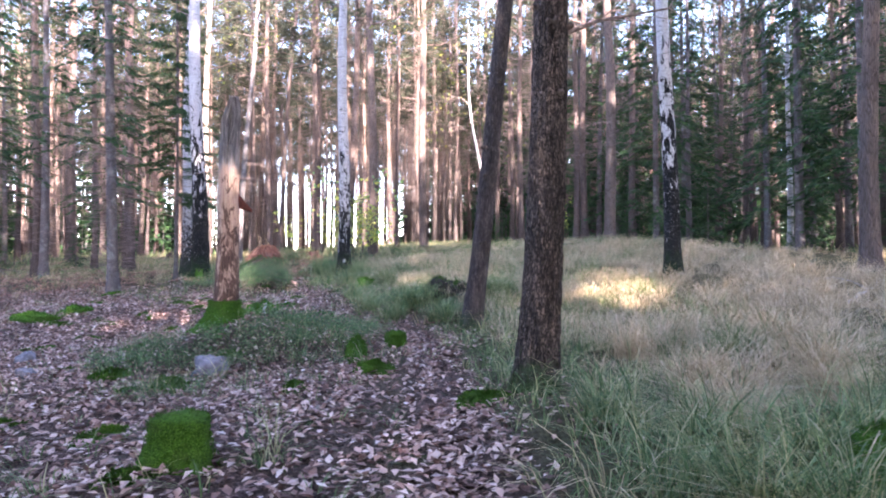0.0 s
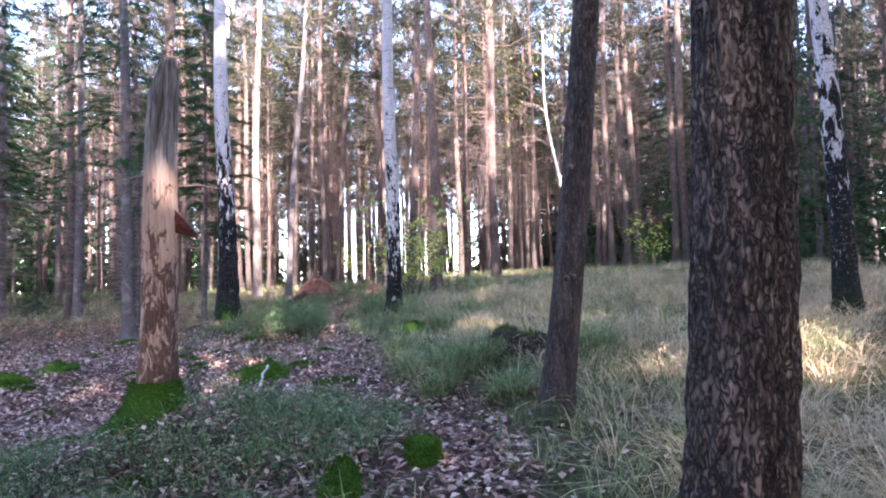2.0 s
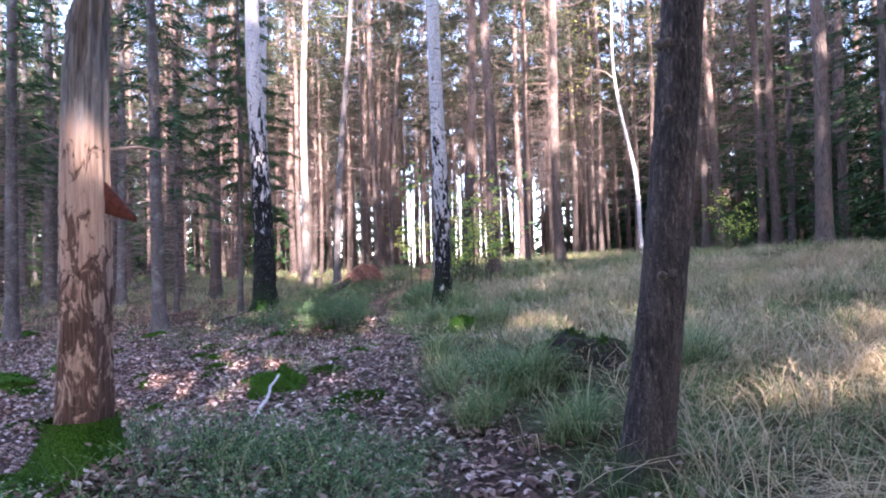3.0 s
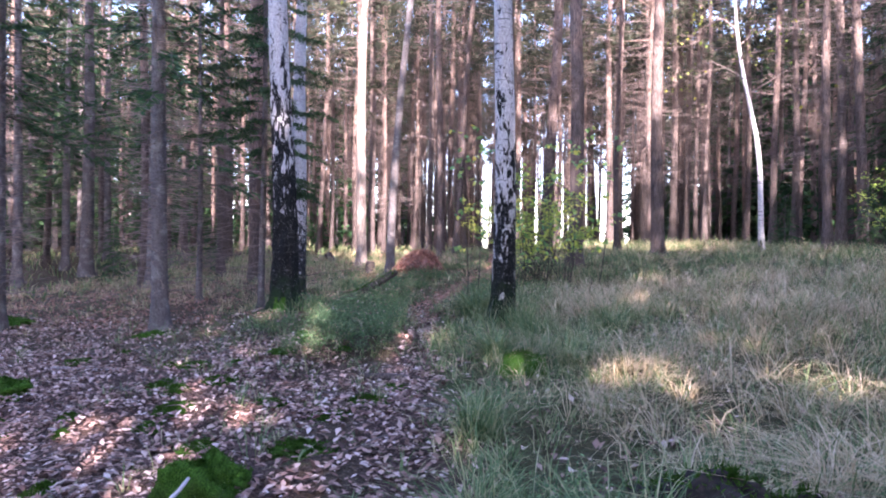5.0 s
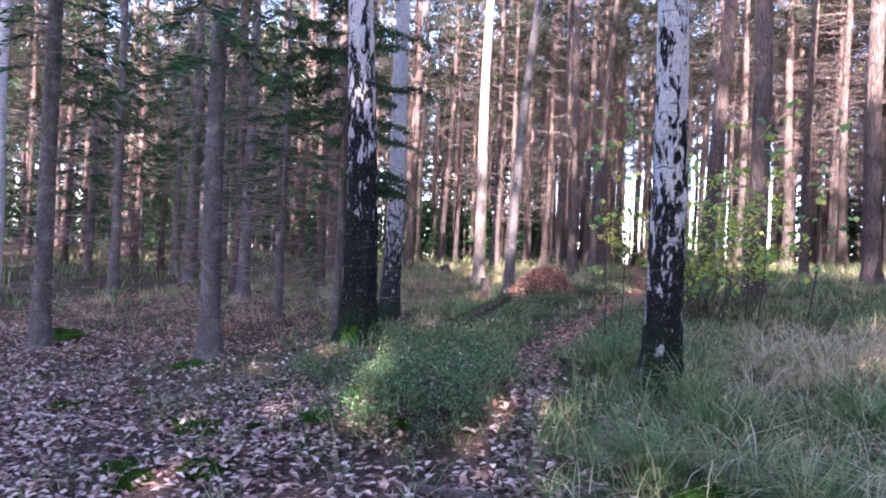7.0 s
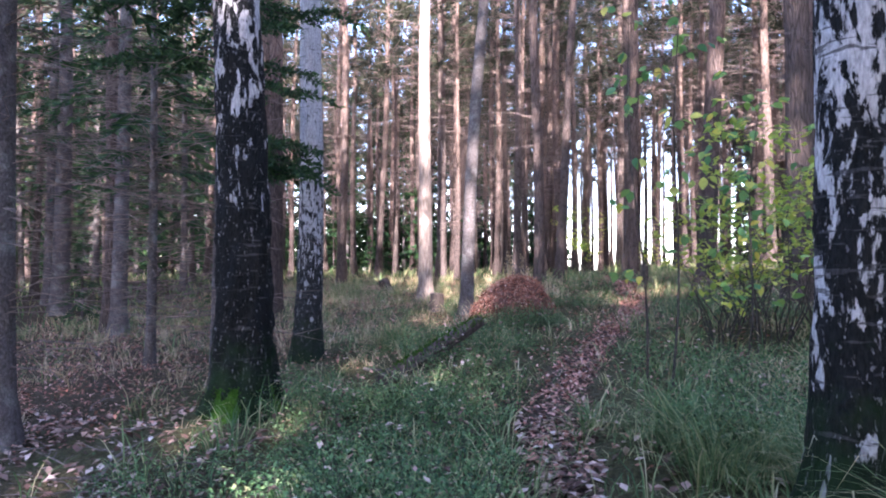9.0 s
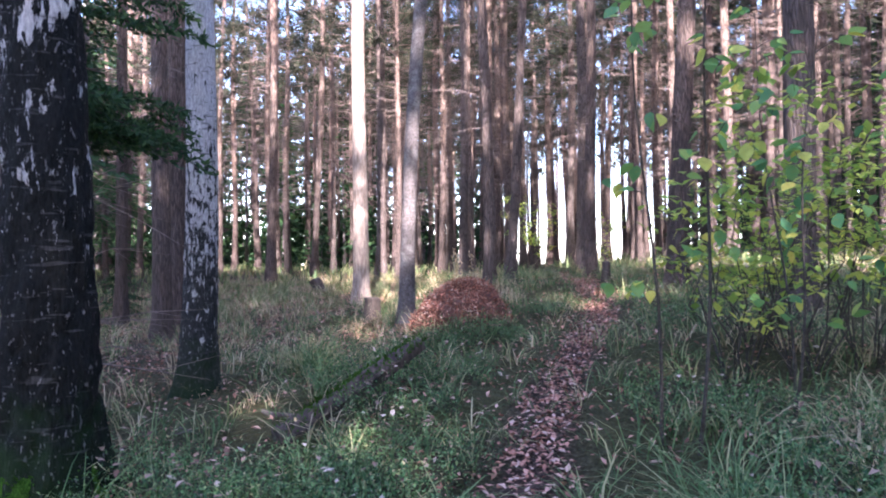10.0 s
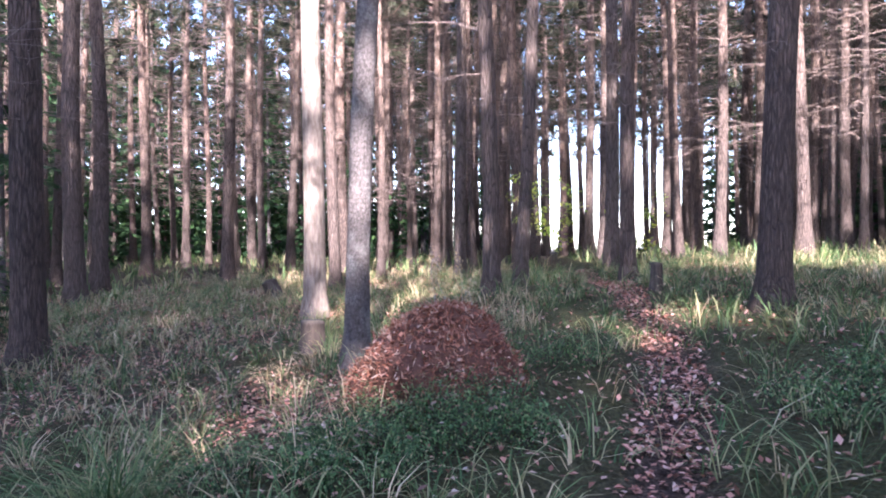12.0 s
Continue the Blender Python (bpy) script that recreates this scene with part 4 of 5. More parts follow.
TUSSOCKS = [(-1.35, 17.9), (-1.55, 18.4), (-1.1, 18.2), (-0.9, 17.7), (1.9, 3.6), (2.4, 4.2), (2.0, 2.6), (2.9, 4.9), (1.6, 4.4), (3.3, 6.0), (-5.0, 22.0), (0.2, 10.4), (0.5, 10.9), (-0.2, 11.6), (0.9, 9.8), (-0.4, 13.2), (1.45, 3.1), (1.7, 2.9), (2.2, 3.3), (2.7, 3.5), (3.1, 3.9), (3.3, 4.6), (2.6, 5.3), (3.7, 5.2), (2.5, 6.2), (3.0, 7.0), (4.1, 6.4), (-0.6, 15.4), (-0.3, 16.2), (0.2, 15.0), (0.6, 16.6), (-0.6, 16.9)]


# ---- far woods, joined ----
def join_woods(name, protos, spots, label):
    heaps = {}
    for x, y, turn, size in spots:
        src = protos[int(rng.integers(len(protos)))]
        m = Matrix.Translation(gp(x, y, -0.06)) @ Matrix.Rotation(turn, 4, "Z") @ Matrix.Diagonal((size, size, size, 1))
        m = np.array(m)
        for child in src.children:
            me = child.data
            v = np.empty(len(me.vertices) * 3, np.float32)
            me.vertices.foreach_get("co", v)
            f = np.empty(len(me.loops), np.int32)
            me.loops.foreach_get("vertex_index", f)
            heaps.setdefault(me.materials[0], Heap()).add(v.reshape(-1, 3) @ m[:3, :3].T + m[:3, 3], f.reshape(-1, 3))
    whole, index, mats = Heap(), [], list(heaps)
    for k, mt in enumerate(mats):
        v, f = np.concatenate(heaps[mt].v), np.concatenate(heaps[mt].f)
        whole.add(v, f)
        index.append(np.full(len(f), k, np.int32))
    me = whole.mesh(name, None)
    for mt in mats:
        me.materials.append(mt)
    me.polygons.foreach_set("material_index", np.concatenate(index))
    tagged(new(name, me), label, "woods", kind="stuff")


def turned(spots, lo, hi):
    return [(x, y, rng.uniform(0, 6.28), rng.uniform(lo, hi)) for x, y in spots]


def plain_pine(twigs, tufts):
    """A pine with fewer, broader sprays, for the stand far off and behind."""
    ob = new("pine_shape")
    line = trunk_line(16.0, (0, 0), 8, 0.05)
    part("trunk", Heap().add(*tube(line, flare(line[:, 2], 0.13, 16.0), 7)).mesh("trunk", PINE_BARK, True), ob)
    if twigs:
        part("brushwood", dead_branches(line, 0.14, 16.0, 2.6, 9.6, twigs, 1.6).mesh("brushwood", TWIG), ob)
    _, green = pine_crown(line, 16.0, 7.4, 17, 2.1, tufts, ((0.35, 0.7), (0.08, 0.15)) if twigs else ((0.55, 0.95), (0.16, 0.28)), 9 if twigs else 7)
    part("crown", green.mesh("crown", PINE_NEEDLES), ob)
    return ob


def plain_spruce(height, lo, reach, step, density):
    ob = new("spruce_shape")
    line = trunk_line(height, (0, 0), 6, 0.02)
    part("trunk", Heap().add(*tube(line, flare(line[:, 2], height * 0.009, height), 7)).mesh("trunk", SPRUCE_BARK, True), ob)
    _, green = spruce_boughs(line, height, lo, step, 4, reach, density, 0.35, (0.2, 0.36), 1.3)
    part("crown", green.mesh("crown", SPRUCE_NEEDLES), ob)
    return ob


def discard(shapes):
    for ob in shapes:
        for o in (*ob.children, ob):
            bpy.data.objects.remove(o)


shapes = [plain_pine(46, 5), plain_pine(46, 5), plain_pine(0, 4), plain_pine(0, 4), plain_spruce(14.0, 1.0, 2.4, 0.6, 3.5), plain_spruce(5.0, 0.25, 1.3, 0.42, 5)]
join_woods("far_pine_woods", shapes[:2], turned(scatter(430, (-85, 75, 30, 92), 1.5, taken, lambda x, y: far_pine(x, y) and math.hypot(x, y) > 44), 0.85, 1.3), "distant stand of slender pines")
join_woods("far_spruce_belt", shapes[4:5], turned(scatter(135, (-85, 80, 45, 95), 2.0, [], lambda x, y: in_view(x, y) and 62 < math.hypot(x, y) < 95 and not -9 < math.degrees(math.atan2(x, y)) < 2), 0.8, 1.3), "dark belt of spruces closing the woods")
join_woods("middle_spruce_belt", shapes[4:5], turned(scatter(70, (-2, 34, 46, 72), 2.0, [], lambda x, y: in_view(x, y) and math.degrees(math.atan2(x, y)) > 8) + scatter(30, (-50, -8, 46, 70), 2.4, [], lambda x, y: in_view(x, y) and math.degrees(math.atan2(x, y)) < -14), 0.7, 1.15), "dark spruces standing behind the pines")
join_woods("young_spruce_thicket", shapes[5:], turned(scatter(120, (-50, 50, 38, 80), 1.5, [], lambda x, y: in_view(x, y) and not open_ground(x, y) and not -14 < math.degrees(math.atan2(x, y)) < 9), 0.4, 1.0), "low thicket of young spruces far off")
# pines added out of view, only to throw shade over the walk
stand = close_canopy(2)
join_woods("pine_woods_behind", shapes[2:4], [(x, y, rng.uniform(0, 6.28), s) for x, y, s in stand], "unseen tall pines added behind the walk to shade it")
# spruces added out of view on both sides to hold back skylight
join_woods("spruce_woods_beside", shapes[4:5], turned(scatter(100, (-45, 50, -40, 20), 2.3, taken, lambda x, y: not open_ground(x, y) and not in_view(x, y) and (x < -9 or x > 16)), 1.0, 1.5), "unseen dark spruces added around the walk to dim skylight")
discard(shapes)


# ---- dead tree ----
def make_snag(x, y):
    ob = empty("dead_tree", Matrix.Translation(gp(x, y, -0.1)), "barkless dead trunk, tan wood, splintered grey top and mossy foot", "dead tree")
    z = np.arange(0, 2.95, 0.03)
    line = np.stack([0.03 * z + 0.012 * np.sin(2.2 * z), -0.01 * z, z], -1)
    r = 0.15 * (1 - 0.09 * z) * (1 + 0.35 * np.exp(-z / 0.2))

    def shape(a, zz):
        split = -0.3 * np.exp(-((np.mod(a, 6.283) - 4.9 - 0.2 * np.sin(zz * 2)) / 0.13) ** 2)
        solid = 1 + split + 0.05 * np.sin(5 * a + zz) + 0.03 * np.sin(17 * a + 0.6 * np.sin(zz * 4)) + rng.normal(size=a.shape) * 0.012
        edge = 2.55 + 0.2 * np.sin(a + 2.2) + 0.12 * np.sin(3 * a + 0.5) + 0.13 * np.sin(7 * a) + 0.12 * np.sin(13 * a + 1)
        return solid * np.clip(1 - (zz - edge) * 2.6, 0.12, 1)
    part("trunk", Heap().add(*tube(line, r, 56, shape)).mesh("trunk", DEAD_WOOD, True), ob)
    s = np.linspace(0, 1, 5)
    v = []
    for t in s:
        for w in (-1, 1):
            for e in (0, 0.02):
                v.append((0.16 + 0.17 * t, -0.02 + 0.03 * t + e, 1.62 - 0.13 * t + w * 0.09 * (1 - t * 0.8)))
    f = []
    for k in range(4):
        b = k * 4
        f += [(b, b + 2, b + 6, b + 4), (b + 1, b + 5, b + 7, b + 3), (b, b + 4, b + 5, b + 1), (b + 2, b + 3, b + 7, b + 6)]
    part("bark_flap", mesh_np("bark_flap", v, f, RED_BARK), ob, "loose red-brown bark flap")
    for zz, a in ((1.95, 3.0), (1.88, 0.2)):
        h = Heap()
        limb(h, (0.03 * zz, 0, zz), (math.cos(a), math.sin(a), 0.15), 0.55, 0.012, 0.1, 5, 4)
        part("dead_branch", h.mesh("dead_branch", TWIG), ob)
    mossy_foot(ob, 0.37, 0.19, 0.42)


def mossy_foot(ob, top, r_top, r_foot, fuzz=900):
    z = np.linspace(0, 1, 10)
    line = np.stack([0 * z, 0 * z, -0.05 + z * (top + 0.05)], -1)
    r = r_top + (r_foot - r_top) * (1 - z) ** 2

    def shape(a, zz):
        return 1 + 0.18 * np.sin(4 * a + 1) * (1 - zz / top) + rng.normal(size=a.shape) * 0.03
    sleeve = part("moss_sleeve", Heap().add(*tube(line, r, 28, shape, cap=False)).mesh("moss_sleeve", MOSS, True), ob, "bright green moss")
    q, a = rng.uniform(0, 1, fuzz), rng.uniform(0, 6.283, fuzz)
    rr = r_top + (r_foot - r_top) * (1 - q) ** 2
    root = np.stack([rr * np.cos(a), rr * np.sin(a), -0.05 + q * (top + 0.05)], -1)
    tagged(part("moss_fuzz", Heap().add(*needles(root, np.stack([np.cos(a), np.sin(a), np.full(fuzz, 0.8)], -1) + rng.normal(size=(fuzz, 3)) * 0.5, rng.uniform(0.02, 0.045, fuzz), rng.uniform(0.006, 0.012, fuzz))).mesh("moss_fuzz", MOSS), sleeve), kind="stuff")


make_snag(-1.92, 8.65)
for tree, top, r0, r1 in ((old_birch, 0.26, 0.235, 0.37),):
    mossy_foot(tree, top, r0, r1, 1200)


# ---- stumps, stones, moss, logs ----
def make_stump(x, y, r, tall, label, mossy=True, wood=STUMP_WOOD, tilt=0.0):
    ob = empty("tree_stump", Matrix.Translation(gp(x, y, -0.06)) @ Matrix.Rotation(tilt, 4, "Y"), label, "stump")
    z = np.linspace(0, tall, 14)
    seed = rng.uniform(0, 6)

    def shape(a, zz):
        return 1 + 0.09 * np.sin(3 * a + seed) + 0.05 * np.sin(8 * a + seed + 3 * zz) + rng.normal(size=a.shape) * 0.015
    line = np.stack([0.02 * np.sin(z * 4), 0 * z, z], -1)
    part("trunk", Heap().add(*tube(line, r * (1 + 0.5 * np.exp(-z / (tall * 0.3))), 30, shape)).mesh("trunk", wood, True), ob)
    if mossy:
        zz = np.concatenate([z, [tall + 0.02, tall + 0.035]])
        rr = np.concatenate([(r + 0.025) * (1 + 0.75 * np.exp(-z / (tall * 0.28))), [r * 0.9, r * 0.45]])
        ml = np.stack([0.02 * np.sin(zz * 4), 0 * zz, zz], -1)
        sleeve = part("moss_sleeve", Heap().add(*tube(ml, rr, 36, lambda a, q: 1 + 0.1 * np.sin(3 * a + seed) + rng.normal(size=a.shape) * 0.035)).mesh("moss_sleeve", MOSS, True), ob, "thick green moss")
        n = 1500
        q, a = rng.uniform(0, 1, n), rng.uniform(0, 6.283, n)
        k = np.interp(q * zz[-1], zz, rr)
        root = np.stack([k * np.cos(a), k * np.sin(a), q * zz[-1]], -1)
        tagged(part("moss_fuzz", Heap().add(*needles(root, np.stack([np.cos(a), np.sin(a), np.full(n, 0.9)], -1) + rng.normal(size=(n, 3)) * 0.5, rng.uniform(0.015, 0.035, n), rng.uniform(0.005, 0.01, n))).mesh("moss_fuzz", MOSS), sleeve), kind="stuff")
    else:
        part("cut_face", Heap().add(*tube([(0, 0, tall - 0.01), (0, 0, tall + 0.012)], [r * 0.97, r * 0.93], 30, lambda a, q: 1 + 0.09 * np.sin(3 * a + seed))).mesh("cut_face", CUT_WOOD), ob, "weathered cut face")
    return ob


make_stump(-1.2, 4.2, 0.14, 0.34, "old stump wholly covered in thick green moss")
make_stump(0.2, 8.15, 0.085, 0.2, "small cut stump with green moss at the path's edge")
make_stump(-5.86, 25.73, 0.115, 0.36, "dark weathered cut stump beside the ant hill", False)
make_stump(-2.35, 28.4, 0.07, 0.42, "narrow charred dark stump at the path", False)
make_stump(-9.05, 30.6, 0.13, 0.4, "dark rotten leaning stump in sunlit grass", False, STUMP_WOOD, -0.5)
make_stump(-15.6, 23.3, 0.16, 0.4, "dark stump beside a spruce", False)


def lump(rx, ry, rz, rough, sides=22, rings=9):
    """A rounded heap, flat below."""
    v, f = [], []
    seed = rng.uniform(0, 50, 3)
    for i in range(rings + 1):
        t = i / rings * 1.75
        for j in range(sides):
            a = 2 * math.pi * j / sides
            d = Vector((math.cos(a) * math.sin(t), math.sin(a) * math.sin(t), math.cos(t)))
            k = 1 + rough * noise.noise(d * 2.1 + Vector(seed)) + rough * 0.5 * noise.noise(d * 5 + Vector(seed))
            v.append((d.x * rx * k, d.y * ry * k, d.z * rz * k))
    for i in range(rings):
        for j in range(sides):
            q = (j + 1) % sides
            f.append((i * sides + j, (i + 1) * sides + j, (i + 1) * sides + q, i * sides + q))
    return v, f


def make_moss_cushion(x, y, r, h, label="low cushion of bright green moss on leaf litter"):
    ob = empty("moss_cushion", Matrix.Translation(gp(x, y, -0.02)) @ Matrix.Rotation(rng.uniform(0, 6.28), 4, "Z"), label, "moss")
    v, f = lump(r, r * rng.uniform(0.6, 0.95), h, 0.4, 30, 9)
    mat = part("moss_mat", Heap().add(v, f).mesh("moss_mat", MOSS, True), ob)
    n = int(900 + 5000 * r)
    pick = np.array(v)[rng.integers(0, len(v), n)]
    pick = pick * rng.uniform(0.9, 1.02, (n, 1))
    tagged(part("moss_fuzz", Heap().add(*needles(pick, rng.normal(size=(n, 3)) * 0.5 + (0, 0, 1), rng.uniform(0.02, 0.05, n), rng.uniform(0.005, 0.012, n))).mesh("moss_fuzz", MOSS), mat), kind="stuff")
    return ob


for mx, my, mr, mh in MOSS_SPOTS:
    make_moss_cushion(mx, my, mr, mh)
small_moss = [make_moss_cushion(mx, my, mr, mh, "small ragged patch of moss among fallen leaves") for (mx, my), mr, mh in zip(MOSS_SPREAD, (0.12, 0.17, 0.22, 0.15), (0.035, 0.04, 0.05, 0.05))]
for mx, my in MOSS_SPREAD[4:]:
    ms = rng.uniform(0.7, 1.5)
    copy_thing(small_moss[int(rng.integers(4))], Matrix.Translation(gp(mx, my, -0.02)) @ Matrix.Rotation(rng.uniform(0, 6.28), 4, "Z") @ Matrix.Diagonal((ms, ms * rng.uniform(0.7, 1.3), rng.uniform(0.7, 1.2), 1)))

stone = tagged(new("stone", Heap().add(*lump(0.2, 0.15, 0.17, 0.3)).mesh("stone", ROCK, True)), "smooth grey stone lying in leaf litter", "stone")
stone.matrix_world = Matrix.Translation(gp(-1.75, 7.3, 0.03))
for sx, sy, ss in ((-4.6, 9.3, 0.9), (-3.9, 7.9, 0.6)):
    copy_thing(stone, Matrix.Translation(gp(sx, sy, 0.0)) @ Matrix.Rotation(sx * 3, 4, "Z") @ Matrix.Diagonal((ss, ss, ss, 1)))


def make_branch(a, b, r, mat, label, name="fallen_branch", lift=(0.02, 0.02), twigs=3, sides=8):
    """A stick lying between two spots of the floor."""
    pa, pb = np.array(gp(a[0], a[1], lift[0])), np.array(gp(b[0], b[1], lift[1]))
    ob = empty(name, Matrix.Translation(Vector(pa)), label, "branch", "fallen branches")
    s = np.linspace(0, 1, 9)
    p = (pb - pa) * s[:, None]
    p[1:-1] += rng.normal(size=(7, 3)) * np.linalg.norm(pb - pa) * 0.01
    part("stem", Heap().add(*tube(p, r * (1 - 0.5 * s), sides, plain_rough(0.12, r * 90))).mesh("stem", mat, True), ob)
    for _ in range(twigs):
        h = Heap()
        d = rng.normal(size=3) * 0.5 + (pb - pa) / np.linalg.norm(pb - pa)
        d[2] = abs(d[2]) * 0.4
        limb(h, p[rng.integers(2, 8)], d, np.linalg.norm(pb - pa) * 0.3, r * 0.4, 0.1, 4, 3)
        part("twig", h.mesh("twig", mat), ob)


for sa, sb, sr, sm, sl in STICKS:
    make_branch(sa, sb, sr, sm, sl)
make_branch((-1.86, 10.85), (-1.92, 11.75), 0.022, PALE_STICK, "bleached pale branch propped on a mossy hump", lift=(0.0, 0.26), twigs=0)


def loose_twig(length):
    """A thin crooked twig lying on the litter."""
    ob = empty("fallen_twig", Matrix.Translation(gp(-3.0 - length, 12.0 + length)), "thin grey dead twig lying on fallen leaves", "twig", "fallen twigs")
    h = Heap()
    p = limb(h, (-length / 2, 0, 0.03), (1, rng.normal() * 0.15, 0.04), length, 0.009, 0.02, 5, 6)
    for k in (2, 3, 4):
        limb(h, p[k], (0.8, rng.choice((-1, 1)) * rng.uniform(0.5, 1.0), 0.25), length * 0.35, 0.005, 0.1, 4, 3)
    part("stem", h.mesh("stem", STICK), ob)
    return ob


twigs = [loose_twig(q) for q in (0.35, 0.5, 0.7, 0.9)]
for _ in range(95):
    tx, ty = (rng.uniform(-7.0, -0.3), rng.uniform(3.5, 16.5)) if rng.uniform() < 0.55 else (rng.normal(-5.6, 1.3), rng.normal(17.2, 0.9))
    copy_thing(twigs[int(rng.integers(4))], Matrix.Translation(gp(tx, ty)) @ Matrix.Rotation(rng.uniform(0, 6.28), 4, "Z") @ Matrix.Rotation(-abs(rng.normal()) * 0.12, 4, "Y"))


def make_log(a, b, r, label, moss=True, lift=0.0):
    pa, pb = np.array(gp(a[0], a[1], r * 0.75)), np.array(gp(b[0], b[1], r * 0.75 + lift))
    ob = empty("fallen_log", Matrix.Translation(Vector(pa)), label, "log")
    s = np.linspace(0, 1, 26)
    p = (pb - pa) * s[:, None]
    thick = r * (1 - 0.2 * s) * (1 + 0.06 * np.sin(s * 9 + 2))
    part("trunk", Heap().add(*tube(np.concatenate([p[:1] * 0.999, p]), np.concatenate([[0.001], thick]), 20, lambda q, zz: 1 + 0.12 * np.sin(5 * q + zz * 9) + rng.normal(size=q.shape) * 0.03)).mesh("trunk", STUMP_WOOD, True), ob)
    if moss:
        n = 600
        t, q = rng.uniform(0, 1, n), rng.uniform(0.2, 2.94, n)
        d = (pb - pa) / np.linalg.norm(pb - pa)
        side = np.array([-d[1], d[0], 0])
        root = (pb - pa) * t[:, None] + side * (r * 0.95 * np.cos(q))[:, None] + np.array([0, 0, 1]) * (r * 0.95 * np.sin(q))[:, None]
        tagged(part("moss_fuzz", Heap().add(*needles(root, rng.normal(size=(n, 3)) * 0.6 + (0, 0, 0.8), rng.uniform(0.03, 0.06, n), rng.uniform(0.008, 0.016, n))).mesh("moss_fuzz", MOSS), ob, "green moss"), kind="stuff")


make_log((-4.15, 19.75), (-3.55, 20.9), 0.075, "thin grey mossy log lying in bilberry", True, 0.28)


def make_rotten_log(a, b, r):
    """A crumbled, hollow log under a ragged coat of moss."""
    mid, d = ((a[0] + b[0]) / 2, (a[1] + b[1]) / 2), (b[0] - a[0], b[1] - a[1])
    ob = empty("rotten_log", Matrix.Translation(gp(*mid, -0.04)) @ Matrix.Rotation(math.atan2(d[1], d[0]), 4, "Z"), "dark crumbling log under ragged moss in grass", "log")
    half = math.hypot(*d) / 2
    for k, (off, size) in enumerate(((-0.45, 0.75), (0.05, 1.0), (0.5, 0.85))):
        v, f = lump(half * 0.55 * size, r * 0.9 * size, r * 1.25 * size, 0.4, 26, 11)
        v = np.array(v) + (off * half, 0.05 * (-1) ** k, 0)
        chunk = part("wood_chunk", Heap().add(v, f).mesh("wood_chunk", ROTTEN_WOOD, True), ob)
        top = v[v[:, 2] > r * 0.75 * size]
        n = 900
        root = top[rng.integers(0, len(top), n)] * rng.uniform(0.95, 1.02, (n, 1))
        tagged(part("moss_fuzz", Heap().add(*needles(root, rng.normal(size=(n, 3)) * 0.7 + (0, 0, 0.5), rng.uniform(0.02, 0.06, n), rng.uniform(0.005, 0.012, n))).mesh("moss_fuzz", MOSS), chunk, "green moss"), kind="stuff")


make_rotten_log((0.58, 11.65), (1.5, 11.05), 0.22)
make_log(LOG_SHORT[0], LOG_SHORT[1], 0.04, "short dark rotten log across the path", False)


# ---- ant hill ----
def make_ant_hill(x, y):
    ob = empty("ant_hill", Matrix.Translation(gp(x, y, -0.05)), "domed red-brown ant hill of needles dotted with pale leaves", "ant hill")
    v, f = lump(0.64, 0.62, 0.54, 0.2, 40, 16)
    v = np.array(v)
    v[:, :2] *= (1 - 0.16 * np.clip(v[:, 2:3] / 0.54, 0, 1))
    part("mound", Heap().add(v, f).mesh("mound", ANT_CORE, True), ob)
    n = 9000
    v, f = np.array(v), np.array(f)
    w = rng.dirichlet((1, 1, 1, 1), n)
    root = (v[f[rng.integers(0, len(f), n)]] * w[..., None]).sum(1) * rng.uniform(0.99, 1.04, (n, 1))
    h = Heap().add(*needles(root[:7000], rng.normal(size=(7000, 3)) + (0, 0, 0.2), rng.uniform(0.03, 0.09, 7000), rng.uniform(0.005, 0.012, 7000)))
    h.add(*flakes(root[7000:], rng.uniform(0, 6.28, 2000), rng.uniform(0.025, 0.055, 2000), rng.normal(size=2000) * 0.6, rng.uniform(0, 0.3, 2000)))
    tagged(part("needle_litter", h.mesh("needle_litter", ANT_BITS), ob, "loose needles and leaf scraps"), kind="stuff")


make_ant_hill(-3.98, 24.1)


def make_dry_stalk(x, y, tall):
    ob = empty("dry_stalk", Matrix.Translation(gp(x, y)), "pale dry flower stalk with fluffy seed heads", "plant", "dry stalks")
    h, fl = Heap(), Heap()
    for k in range(3):
        p = limb(h, (0.05 * k, 0.03 * k, 0), (rng.normal() * 0.12, rng.normal() * 0.12, 1), tall * rng.uniform(0.75, 1), 0.006, 0, 5, 5)
        n = 70
        q = p[3] + (p[5] - p[3]) * rng.uniform(0, 1, (n, 1)) + rng.normal(size=(n, 3)) * 0.025
        fl.add(*flakes(q, rng.uniform(0, 6, n), rng.uniform(0.02, 0.04, n), rng.normal(size=n), np.full(n, 0.2)))
    part("stem", h.mesh("stem", PALE_STICK), ob)
    tagged(part("seed_fluff", fl.mesh("seed_fluff", DRY_GRASS), ob), kind="stuff")


for dx, dy, dt in ((-4.35, 25.2, 1.0), (-4.15, 25.35, 0.85)):
    make_dry_stalk(dx, dy, dt)


